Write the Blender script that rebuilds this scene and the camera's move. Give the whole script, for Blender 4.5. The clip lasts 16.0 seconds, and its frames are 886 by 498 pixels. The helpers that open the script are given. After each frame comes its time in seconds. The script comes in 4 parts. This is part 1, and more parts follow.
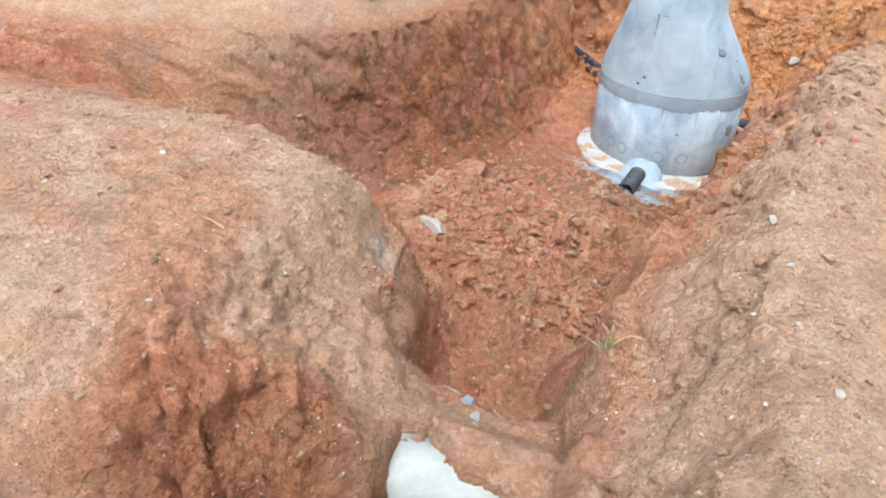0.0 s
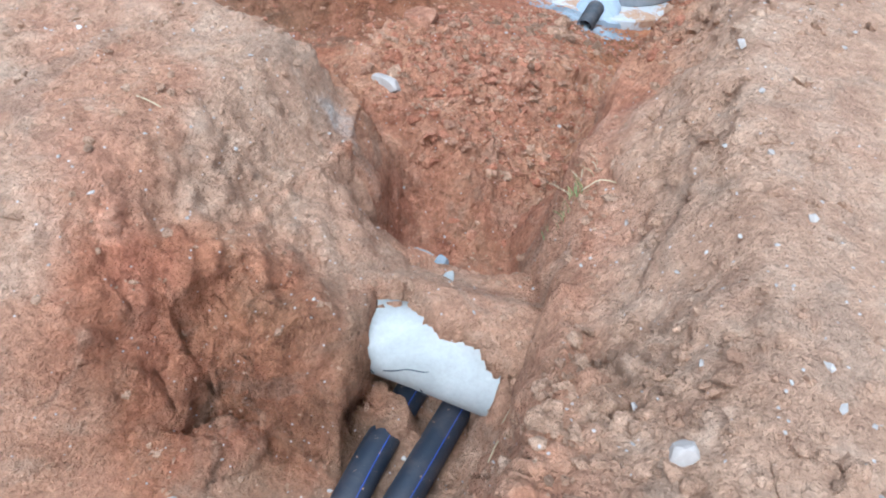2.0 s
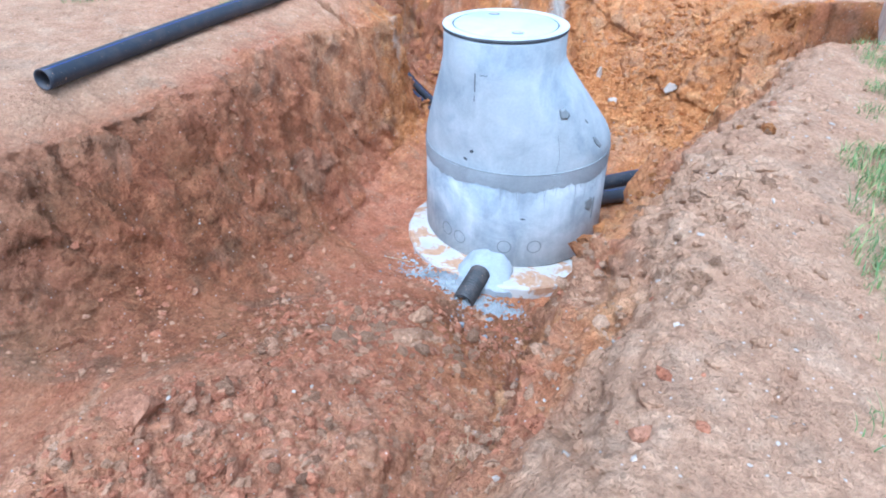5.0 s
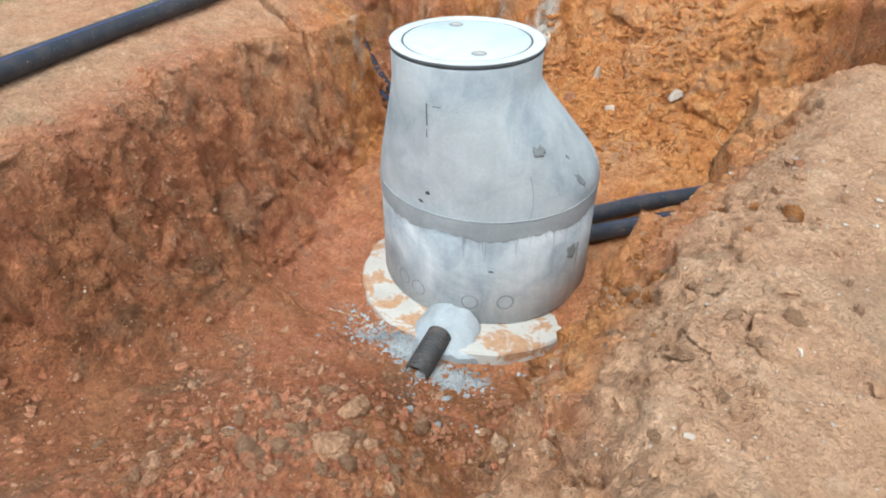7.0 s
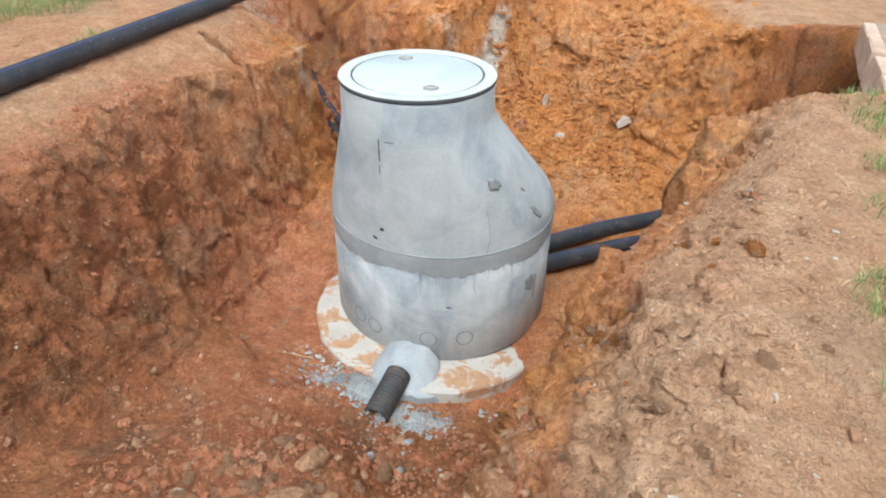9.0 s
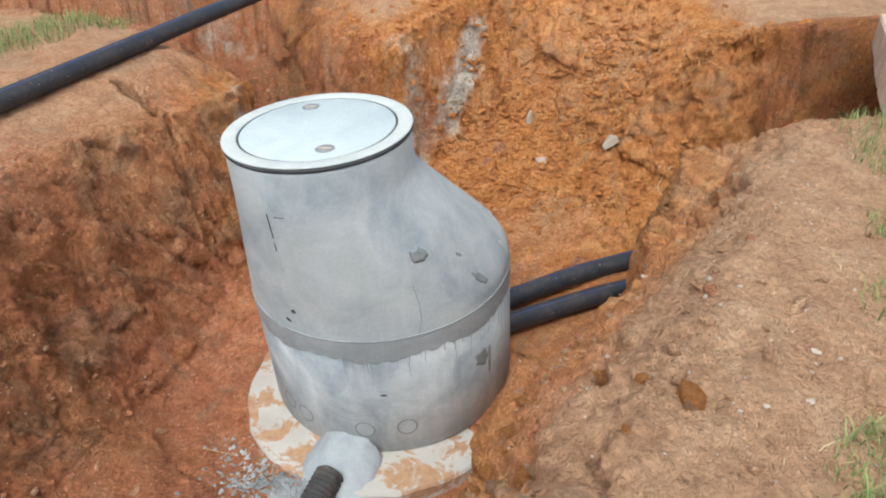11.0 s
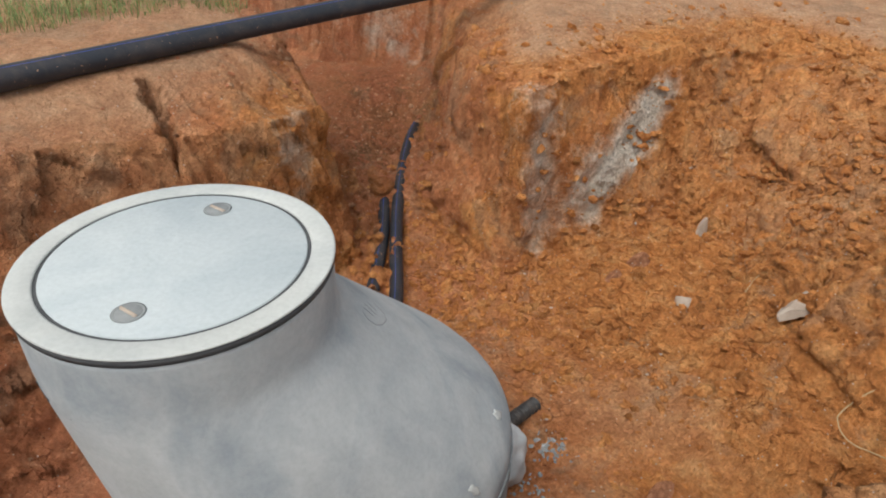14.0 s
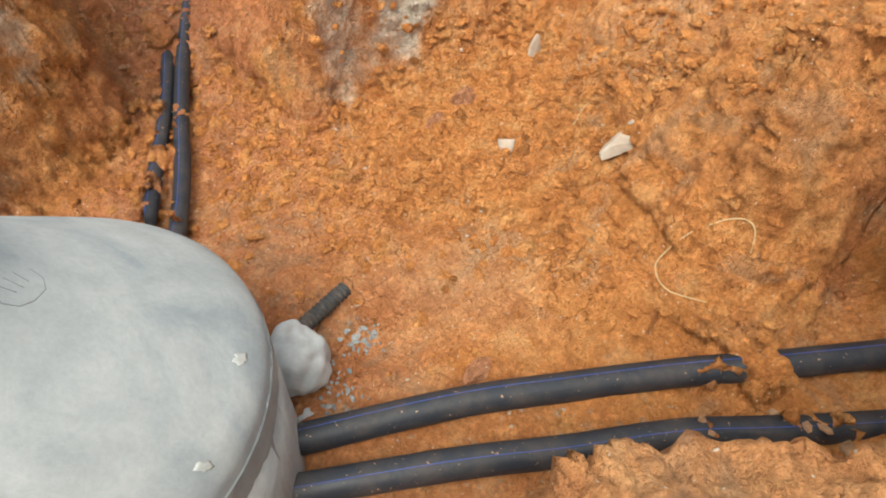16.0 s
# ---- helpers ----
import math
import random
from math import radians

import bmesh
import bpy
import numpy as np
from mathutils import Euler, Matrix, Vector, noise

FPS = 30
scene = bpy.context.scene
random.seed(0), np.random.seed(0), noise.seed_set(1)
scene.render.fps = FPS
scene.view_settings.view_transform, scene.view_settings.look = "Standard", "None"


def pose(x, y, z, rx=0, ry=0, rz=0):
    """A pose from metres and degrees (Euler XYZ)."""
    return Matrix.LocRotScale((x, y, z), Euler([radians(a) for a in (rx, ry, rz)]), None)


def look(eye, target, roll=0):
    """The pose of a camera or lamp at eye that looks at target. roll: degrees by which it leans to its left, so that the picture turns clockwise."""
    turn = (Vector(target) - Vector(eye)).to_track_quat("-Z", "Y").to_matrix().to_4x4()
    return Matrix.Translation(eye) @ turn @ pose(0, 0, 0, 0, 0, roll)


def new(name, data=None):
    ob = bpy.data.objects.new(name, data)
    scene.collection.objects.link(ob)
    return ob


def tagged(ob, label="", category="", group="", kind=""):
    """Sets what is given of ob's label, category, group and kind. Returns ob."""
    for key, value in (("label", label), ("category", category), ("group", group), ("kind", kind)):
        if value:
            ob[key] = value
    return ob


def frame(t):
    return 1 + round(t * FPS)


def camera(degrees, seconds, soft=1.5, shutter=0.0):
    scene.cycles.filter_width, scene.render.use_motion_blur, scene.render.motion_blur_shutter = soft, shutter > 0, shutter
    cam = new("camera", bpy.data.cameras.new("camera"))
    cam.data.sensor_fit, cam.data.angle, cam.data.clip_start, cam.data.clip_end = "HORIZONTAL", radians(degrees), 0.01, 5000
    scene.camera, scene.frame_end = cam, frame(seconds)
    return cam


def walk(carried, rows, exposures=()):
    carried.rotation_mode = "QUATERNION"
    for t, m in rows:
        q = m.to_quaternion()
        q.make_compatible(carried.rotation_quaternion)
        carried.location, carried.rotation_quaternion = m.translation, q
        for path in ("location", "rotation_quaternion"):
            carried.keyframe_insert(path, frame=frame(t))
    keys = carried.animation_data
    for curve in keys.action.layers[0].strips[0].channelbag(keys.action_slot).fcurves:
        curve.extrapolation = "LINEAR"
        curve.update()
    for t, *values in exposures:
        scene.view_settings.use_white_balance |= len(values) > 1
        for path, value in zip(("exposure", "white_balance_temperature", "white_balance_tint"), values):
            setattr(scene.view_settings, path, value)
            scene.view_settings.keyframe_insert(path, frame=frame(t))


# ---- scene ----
cam = camera(65.6, 16.0, soft=1.9)
METRES, EYE, TILT, LEAN, TURN = 7.64, 2.936, -33.57, -5.74, 0.0
ROWS = [
    (0.0, 0.0, 0.0, 0.0, -0.0, 0.0, -0.0),
    (0.5, -0.0043, 0.0062, 0.0002, 0.83, -8.6, 0.36),
    (1.0, -0.0105, 0.0072, -0.0036, 2.49, -15.08, 0.53),
    (1.5, -0.0099, 0.0064, -0.0038, -0.34, -13.74, 1.71),
    (2.0, 0.0004, 0.0119, 0.0001, -3.45, -11.98, 5.24),
    (2.5, 0.0284, 0.0304, 0.013, -2.76, -8.9, 3.76),
    (3.0, 0.0509, 0.0566, 0.0319, -2.01, -5.19, 3.69),
    (3.5, 0.0724, 0.095, 0.0618, -8.69, -3.8, 5.83),
    (4.0, 0.1039, 0.1371, 0.0855, -9.26, -0.82, 6.98),
    (4.5, 0.1291, 0.1718, 0.1101, -6.2, -0.37, 6.21),
    (7.0, 0.2176, 0.3129, 0.1936, -4.39, -2.82, 5.84),
    (7.5, 0.2088, 0.3237, 0.2014, -5.57, -3.1, 5.4),
    (8.0, 0.2099, 0.3279, 0.2004, -5.36, -4.27, 5.04),
    (8.5, 0.2114, 0.3267, 0.2024, -6.09, -2.57, 5.4),
    (9.0, 0.2166, 0.3264, 0.2038, -8.5, -1.39, 7.51),
    (9.5, 0.2399, 0.3371, 0.2077, -9.69, -0.3, 10.54),
    (12.0, 0.3552, 0.4556, 0.2721, 1.61, -0.81, 6.08),
    (12.5, 0.38, 0.4863, 0.2843, 7.39, 0.17, 0.04),
    (13.0, 0.4046, 0.5216, 0.3, 11.38, -0.67, -2.6),
    (13.5, 0.4136, 0.5612, 0.3252, 8.36, -1.39, -4.02),
    (14.0, 0.4366, 0.5933, 0.3363, 12.75, -0.92, -5.77),
    (14.5, 0.4548, 0.6166, 0.3559, 12.71, -3.98, -4.15),
    (15.0, 0.4516, 0.6419, 0.3629, 5.97, -7.03, -3.57),
    (15.5, 0.4702, 0.659, 0.3675, 3.92, -13.53, 1.77),
    (16.0, 0.502, 0.6782, 0.3765, 4.69, -16.92, 0.85),
]
walk(cam, [(t, pose(0, 0, EYE, TILT, LEAN, TURN) @ pose(METRES * x, METRES * y, METRES * z, 90 + pitch, roll, yaw)) for t, x, y, z, yaw, pitch, roll in ROWS],
     exposures=[(0.0, .42, 5150, 2), (.5, .34, 5300, 5), (1.0, .68, 4900, 0), (1.5, .59, 4650, 0), (2.0, .4, 4600, 3), (3.0, .52, 4450, 5), (4.5, .52, 4350, 5), (7.0, .22, 5600, 1), (7.6, .21, 5700, 4), (9.0, .13, 5780, 3), (9.5, .1, 5800, 3), (12.5, -.38, 6100, 7), (13.5, -.54, 6250, 8), (14.2, -.38, 6400, 8), (15.0, .25, 6600, 3), (16.0, .32, 6650, 3)])

# ---- sky and sun: bright overcast ----
world = bpy.data.worlds.new("sky")
scene.world = world
world.use_nodes = True
wn, wl = world.node_tree.nodes, world.node_tree.links
sky = wn.new("ShaderNodeTexSky")
sky.sky_type, sky.sun_disc = "NISHITA", False
sky.sun_elevation, sky.sun_rotation = radians(58), radians(200)
sky.air_density, sky.dust_density, sky.ozone_density = 1.0, 4.0, 0.6
grey = wn.new("ShaderNodeHueSaturation")
grey.inputs["Saturation"].default_value = 0.25
wl.new(sky.outputs[0], grey.inputs["Color"])
wl.new(grey.outputs[0], wn["Background"].inputs[0])
wn["Background"].inputs[1].default_value = 0.26
sun_data = bpy.data.lights.new("sun", "SUN")
sun_data.energy, sun_data.angle, sun_data.color = 1.3, radians(35), (1.0, 0.96, 0.9)
sun = new("sun", sun_data)
sun.matrix_world = look((0, 0, 20), (5, 9, 0))


# ---- materials ----
def material(name, rough=0.9, metal=0.0):
    m = bpy.data.materials.new(name)
    m.use_nodes = True
    b = m.node_tree.nodes["Principled BSDF"]
    b.inputs["Roughness"].default_value, b.inputs["Metallic"].default_value = rough, metal
    return m, m.node_tree.nodes, m.node_tree.links, b


def coords(n, l, scale=(1, 1, 1)):
    tc, mp = n.new("ShaderNodeTexCoord"), n.new("ShaderNodeMapping")
    mp.inputs["Scale"].default_value = scale
    l.new(tc.outputs["Object"], mp.inputs[0])
    return mp.outputs[0]


def noise_tex(n, l, vec, scale, detail=6, rough=0.6, warp=0.0):
    t = n.new("ShaderNodeTexNoise")
    t.inputs["Scale"].default_value, t.inputs["Detail"].default_value = scale, detail
    t.inputs["Roughness"].default_value, t.inputs["Distortion"].default_value = rough, warp
    l.new(vec, t.inputs["Vector"])
    return t.outputs[0]


def ramp(n, l, fac, stops):
    r = n.new("ShaderNodeValToRGB")
    e = r.color_ramp.elements
    while len(e) < len(stops):
        e.new(0.5)
    for k, (p, c) in zip(e, stops):
        k.position, k.color = p, (*c, 1) if len(c) == 3 else c
    l.new(fac, r.inputs[0])
    return r.outputs[0]


def mix(n, l, fac, a, b, mode="MIX"):
    m = n.new("ShaderNodeMix")
    m.data_type, m.blend_type = "RGBA", mode
    for k, v in ((0, fac), (6, a), (7, b)):
        if isinstance(v, (int, float)):
            m.inputs[k].default_value = v
        elif isinstance(v, tuple):
            m.inputs[k].default_value = (*v, 1)
        else:
            l.new(v, m.inputs[k])
    return m.outputs[2]


def bump(n, l, b, heights, strength=0.6, dist=0.01):
    last = None
    for h, d in heights:
        k = n.new("ShaderNodeBump")
        k.inputs["Strength"].default_value, k.inputs["Distance"].default_value = strength, d
        l.new(h, k.inputs["Height"])
        if last:
            l.new(last, k.inputs["Normal"])
        last = k.outputs[0]
    l.new(last, b.inputs["Normal"])


def grey_ramp(n, l, fac, lo, hi):
    return ramp(n, l, fac, [(lo, (0, 0, 0)), (hi, (1, 1, 1))])


def soil_material(name, use_attr=True, kinds=("red", "ochre")):
    """Lateritic soil: red clay, ochre clay, dry tan topsoil, pale kaolin."""
    m, n, l, b = material(name, 0.95)
    v = coords(n, l)
    big = noise_tex(n, l, v, 1.1, 5, 0.6, 0.6)
    mid = noise_tex(n, l, v, 6.0, 8, 0.65, 0.3)
    fine = noise_tex(n, l, v, 45.0, 6, 0.7)
    grit = noise_tex(n, l, v, 160.0, 4, 0.7)
    red = ramp(n, l, mid, [(0.25, RED_DARK), (0.5, RED_MID), (0.75, RED_LIGHT)])
    ochre = ramp(n, l, mid, [(0.25, OCHRE_DARK), (0.5, OCHRE_MID), (0.78, OCHRE_LIGHT)])
    tan = ramp(n, l, mid, [(0.22, TAN_DARK), (0.5, TAN_MID), (0.78, TAN_LIGHT)])
    pale = ramp(n, l, mid, [(0.3, (0.64, 0.54, 0.42)), (0.7, (0.8, 0.74, 0.64))])
    if use_attr:
        at = n.new("ShaderNodeAttribute")
        at.attribute_name = "soil"
        sep = n.new("ShaderNodeSeparateColor")
        l.new(at.outputs["Color"], sep.inputs[0])

        def edge(channel, src, w=0.22):
            add = n.new("ShaderNodeMath")
            add.operation = "ADD"
            l.new(sep.outputs[channel], add.inputs[0])
            sub = n.new("ShaderNodeMath")
            sub.operation = "SUBTRACT"
            l.new(src, sub.inputs[0])
            sub.inputs[1].default_value = 0.5
            l.new(sub.outputs[0], add.inputs[1])
            return grey_ramp(n, l, add.outputs[0], 0.5 - w, 0.5 + w)

        c = mix(n, l, edge(0, big, 0.4), red, ochre)
        c = mix(n, l, edge(1, big, 0.42), c, tan)
        c = mix(n, l, ramp(n, l, noise_tex(n, l, v, 2.6, 7, 0.62, 0.9), [(0.54, (0, 0, 0)), (0.62, (0.42, 0.42, 0.42))]), c, (0.40, 0.27, 0.17))
        c = mix(n, l, edge(2, mid, 0.24), c, pale)
        # alpha mask darkens the colour: wet soil together with painted shade
        damp_shade = n.new("ShaderNodeMath")
        damp_shade.operation = "MULTIPLY"
        l.new(at.outputs["Alpha"], damp_shade.inputs[0])
        l.new(grey_ramp(n, l, mid, 0.3, 0.6), damp_shade.inputs[1])
        c = mix(n, l, damp_shade.outputs[0], c, mix(n, l, 1.0, c, (0.44, 0.41, 0.36), "MULTIPLY"))
    else:
        geo = n.new("ShaderNodeNewGeometry")
        soils = {"red": red, "ochre": ochre, "tan": tan}
        c = mix(n, l, grey_ramp(n, l, geo.outputs["Random Per Island"], 0.4, 1.15), soils[kinds[0]], soils[kinds[1]])
    bare = 1.0
    if use_attr:
        bare = ramp(n, l, edge(1, big, 0.3), [(0.0, (1, 1, 1)), (1.0, (0.12, 0.12, 0.12))])
    flakes = grey_ramp(n, l, noise_tex(n, l, v, 8.5, 8, 0.6, 0.15), 0.47, 0.55)
    c = mix(n, l, bare, c, mix(n, l, 0.24, c, mix(n, l, flakes, (0.74, 0.68, 0.63), (1.24, 1.24, 1.24)), "MULTIPLY"))
    chips = grey_ramp(n, l, noise_tex(n, l, v, 26, 6, 0.6, 0.1), 0.46, 0.54)
    c = mix(n, l, bare, c, mix(n, l, 0.22, c, mix(n, l, chips, (0.78, 0.72, 0.68), (1.32, 1.32, 1.32)), "MULTIPLY"))
    split = n.new("ShaderNodeTexVoronoi")
    split.feature = "DISTANCE_TO_EDGE"
    split.inputs["Scale"].default_value = 6.5
    l.new(mix(n, l, 0.16, v, noise_tex(n, l, v, 9, 5, 0.65), "ADD"), split.inputs["Vector"])
    where = grey_ramp(n, l, noise_tex(n, l, v, 2.1, 4, 0.6, 0.5), 0.54, 0.6)
    gap = mix(n, l, grey_ramp(n, l, split.outputs["Distance"], 0.006, 0.018), mix(n, l, 1.0, where, bare if use_attr else (1.0, 1.0, 1.0), "MULTIPLY"), (0.0, 0.0, 0.0))
    c = mix(n, l, gap, c, mix(n, l, 1.0, c, (0.5, 0.42, 0.38), "MULTIPLY"))
    spk = grey_ramp(n, l, fine, 0.3, 0.75)
    c = mix(n, l, 0.42, c, mix(n, l, spk, (0.46, 0.43, 0.42), (1.24, 1.24, 1.24)), "MULTIPLY")
    cell = n.new("ShaderNodeTexVoronoi")
    cell.inputs["Scale"].default_value = 60
    l.new(v, cell.inputs["Vector"])
    csep = n.new("ShaderNodeSeparateColor")
    l.new(cell.outputs["Color"], csep.inputs[0])
    c = mix(n, l, 0.32, c, ramp(n, l, csep.outputs[1], [(0, (0.5, 0.46, 0.43)), (1, (1.2, 1.2, 1.2))]), "MULTIPLY")
    white = mix(n, l, grey_ramp(n, l, cell.outputs["Distance"], 0.2, 0.3), grey_ramp(n, l, csep.outputs[0], 0.955, 0.965), (0.0, 0.0, 0.0))
    c = mix(n, l, white, c, (0.62, 0.5, 0.4))
    l.new(c, b.inputs["Base Color"])
    b.inputs["Specular IOR Level"].default_value = 0.15
    grains = n.new("ShaderNodeTexVoronoi")
    grains.inputs["Scale"].default_value = 60
    crumbs = n.new("ShaderNodeTexVoronoi")
    crumbs.inputs["Scale"].default_value = 120
    warp = mix(n, l, 0.03, v, noise_tex(n, l, v, 30, 3, 0.6), "ADD")
    for t in (grains, crumbs):
        l.new(warp, t.inputs["Vector"])
    bump(n, l, b, [(gap, -0.012), (mix(n, l, 1.0, flakes, bare if use_attr else (1.0, 1.0, 1.0), "MULTIPLY"), 0.009), (mix(n, l, 1.0, chips, bare if use_attr else (1.0, 1.0, 1.0), "MULTIPLY"), 0.004), (mid, 0.022), (grains.outputs["Distance"], -0.014), (crumbs.outputs["Distance"], -0.008), (fine, 0.02), (grit, 0.008)], 0.75)
    return m


RED_DARK, RED_MID, RED_LIGHT = (0.37, 0.132, 0.066), (0.55, 0.222, 0.113), (0.68, 0.345, 0.2)
OCHRE_DARK, OCHRE_MID, OCHRE_LIGHT = (0.45, 0.162, 0.05), (0.65, 0.272, 0.086), (0.76, 0.42, 0.17)
TAN_DARK, TAN_MID, TAN_LIGHT = (0.40, 0.215, 0.122), (0.57, 0.335, 0.192), (0.69, 0.46, 0.29)
SOIL = soil_material("lateritic soil")
CLOD = soil_material("red clods", False, ("red", "tan"))
CLOD_OCHRE = soil_material("ochre clods", False, ("ochre", "ochre"))
CLOD_TAN = soil_material("tan clods", False, ("tan", "tan"))


def concrete_material(name, lo, hi, stain=0.35, streak=True, blotch=0.5):
    m, n, l, b = material(name, 0.85)
    v = coords(n, l)
    cloud = noise_tex(n, l, v, 3.2, 6, 0.6, 0.8)
    fine = noise_tex(n, l, v, 60, 5, 0.65)
    c = ramp(n, l, cloud, [(0.3, lo), (0.7, hi)])
    blot = noise_tex(n, l, v, 1.7, 7, 0.55, 1.2)
    c = mix(n, l, 0.5 * blotch, c, ramp(n, l, blot, [(0.36, (0.55, 0.62, 0.68)), (0.52, (1, 1, 1)), (0.7, (1.0, 0.99, 0.96))]), "MULTIPLY")
    if streak:
        run = noise_tex(n, l, coords(n, l, (9, 9, 0.7)), 1.6, 5, 0.6)
        c = mix(n, l, stain, c, ramp(n, l, run, [(0.35, (0.5, 0.52, 0.55)), (0.6, (1, 1, 1))]), "MULTIPLY")
    c = mix(n, l, 0.25, c, ramp(n, l, fine, [(0.3, (0.6, 0.6, 0.6)), (0.6, (1, 1, 1))]), "MULTIPLY")
    pit = grey_ramp(n, l, noise_tex(n, l, v, 38, 2, 0.4), 0.17, 0.2)
    c = mix(n, l, pit, mix(n, l, 1.0, c, (0.55, 0.55, 0.55), "MULTIPLY"), c)
    l.new(c, b.inputs["Base Color"])
    bump(n, l, b, [(cloud, 0.01), (fine, 0.002)], 0.5)
    return m


CONE = concrete_material("grey precast concrete", (0.37, 0.392, 0.392), (0.51, 0.528, 0.518), 0.12, True, 1.25)
RING = concrete_material("stained precast concrete", (0.3, 0.315, 0.318), (0.57, 0.58, 0.57), 0.18, True, 1.3)
FRAME = concrete_material("pale cast concrete", (0.46, 0.47, 0.44), (0.56, 0.565, 0.53), 0.1, False)
LID = concrete_material("smooth pale concrete", (0.43, 0.475, 0.48), (0.51, 0.545, 0.54), 0.1, False)
DARK = concrete_material("dark damp mortar", (0.045, 0.047, 0.05), (0.09, 0.092, 0.092), 0.4, False)
MORTAR = concrete_material("damp cement mortar", (0.19, 0.2, 0.2), (0.30, 0.31, 0.3), 0.3, False)
JOINT = concrete_material("smeared joint mortar", (0.25, 0.26, 0.26), (0.37, 0.38, 0.375), 0.3, False)
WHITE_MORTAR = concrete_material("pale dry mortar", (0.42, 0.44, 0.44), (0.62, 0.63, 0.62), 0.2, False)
GREY_MORTAR = concrete_material("grey gravelly mortar", (0.27, 0.29, 0.30), (0.47, 0.49, 0.49), 0.2, False)
GRAVEL = concrete_material("grey gravel", (0.18, 0.183, 0.18), (0.46, 0.462, 0.445), 0.2, False)
ROCK = concrete_material("pale stone", (0.36, 0.27, 0.2), (0.54, 0.45, 0.36), 0.2, False)
CEMENT_PIPE = concrete_material("old white cement pipe", (0.3, 0.275, 0.225), (0.46, 0.425, 0.36), 0.3, False)


def slab_material():
    m, n, l, b = material("dusty concrete slab", 0.9)
    v = coords(n, l)
    c = ramp(n, l, noise_tex(n, l, v, 4, 6, 0.6), [(0.3, (0.42, 0.385, 0.33)), (0.7, (0.54, 0.505, 0.45))])
    mud = grey_ramp(n, l, noise_tex(n, l, v, 5.5, 8, 0.68, 0.5), 0.49, 0.54)
    c = mix(n, l, mud, c, ramp(n, l, noise_tex(n, l, v, 20), [(0.3, (0.36, 0.19, 0.1)), (0.7, (0.48, 0.3, 0.17))]))
    l.new(c, b.inputs["Base Color"])
    bump(n, l, b, [(noise_tex(n, l, v, 30), 0.006)])
    return m


SLAB = slab_material()


def plastic_material(name, base, dust=0.5, rough=0.42):
    m, n, l, b = material(name, rough)
    v = coords(n, l)
    d = noise_tex(n, l, v, 9, 8, 0.7, 0.4)
    specks = grey_ramp(n, l, noise_tex(n, l, v, 55, 3, 0.5), 0.68, 0.74)
    c = mix(n, l, grey_ramp(n, l, d, 0.45, 0.85), base, tuple(0.5 * x + y * 0.5 * dust for x, y in zip(base, (0.30, 0.22, 0.17))))
    c = mix(n, l, specks, c, (0.42, 0.25, 0.14))
    l.new(c, b.inputs["Base Color"])
    l.new(ramp(n, l, d, [(0.3, (rough,) * 3), (0.8, (min(1, rough + 0.35),) * 3)]), b.inputs["Roughness"])
    return m


PIPE = plastic_material("black polyethylene", (0.018, 0.022, 0.03))
CORRUGATED = plastic_material("black corrugated plastic", (0.045, 0.044, 0.043), 1.0, 0.45)
STRIPE = plastic_material("blue stripe", (0.03, 0.06, 0.26), 0.6)


def leaf_material(name, a, c):
    m, n, l, b = material(name, 0.6)
    g = n.new("ShaderNodeNewGeometry")
    l.new(ramp(n, l, g.outputs["Random Per Island"], [(0.0, a), (0.75, c), (1.0, (0.38, 0.33, 0.12))]), b.inputs["Base Color"])
    return m


GRASS = leaf_material("grass blades", (0.075, 0.15, 0.035), (0.22, 0.28, 0.08))
STRAW = leaf_material("dry straw", (0.5, 0.36, 0.18), (0.6, 0.45, 0.25))


def paving_material(name, a, c, scale=7):
    m, n, l, b = material(name, 0.9)
    v = coords(n, l)
    oi = n.new("ShaderNodeObjectInfo")
    k = ramp(n, l, noise_tex(n, l, v, scale, 7, 0.65), [(0.3, a), (0.7, c)])
    k = mix(n, l, 0.3, k, ramp(n, l, oi.outputs["Random"], [(0, (0.6, 0.55, 0.5)), (1, (1, 1, 1))]), "MULTIPLY")
    l.new(k, b.inputs["Base Color"])
    bump(n, l, b, [(noise_tex(n, l, v, 60), 0.004)])
    return m


KERB = paving_material("kerb concrete", (0.44, 0.29, 0.2), (0.62, 0.46, 0.35))
ROAD = paving_material("dusty concrete road", (0.38, 0.27, 0.19), (0.53, 0.41, 0.31), 3)


# ---- mesh helpers ----
def part(name, bm, mat, parent=None, label="", smooth=True):
    me = bpy.data.meshes.new(name)
    bm.normal_update()
    bm.to_mesh(me)
    bm.free()
    me.materials.append(mat)
    if smooth:
        for p in me.polygons:
            p.use_smooth = True
    ob = new(name, me)
    if parent:
        ob.parent = parent
    if label:
        ob["label"] = label
    return ob


def thing(name, label, category, group="", at=(0, 0, 0), kind=""):
    ob = new(name)
    ob.location = at
    return tagged(ob, label, category, group, kind)


def loft(bm, rings, cap=True, close=True):
    """Skin rows of points; every row has the same count."""
    rows = [[bm.verts.new(p) for p in r] for r in rings]
    k = len(rows[0])
    for a, c in zip(rows, rows[1:]):
        for i in range(k if close else k - 1):
            j = (i + 1) % k
            bm.faces.new((a[i], a[j], c[j], c[i]))
    if cap:
        bm.faces.new(rows[0][::-1])
        bm.faces.new(rows[-1])
    return rows


def circle(cx, cy, z, r, k=96):
    return [(cx + r * math.cos(2 * math.pi * i / k), cy + r * math.sin(2 * math.pi * i / k), z) for i in range(k)]


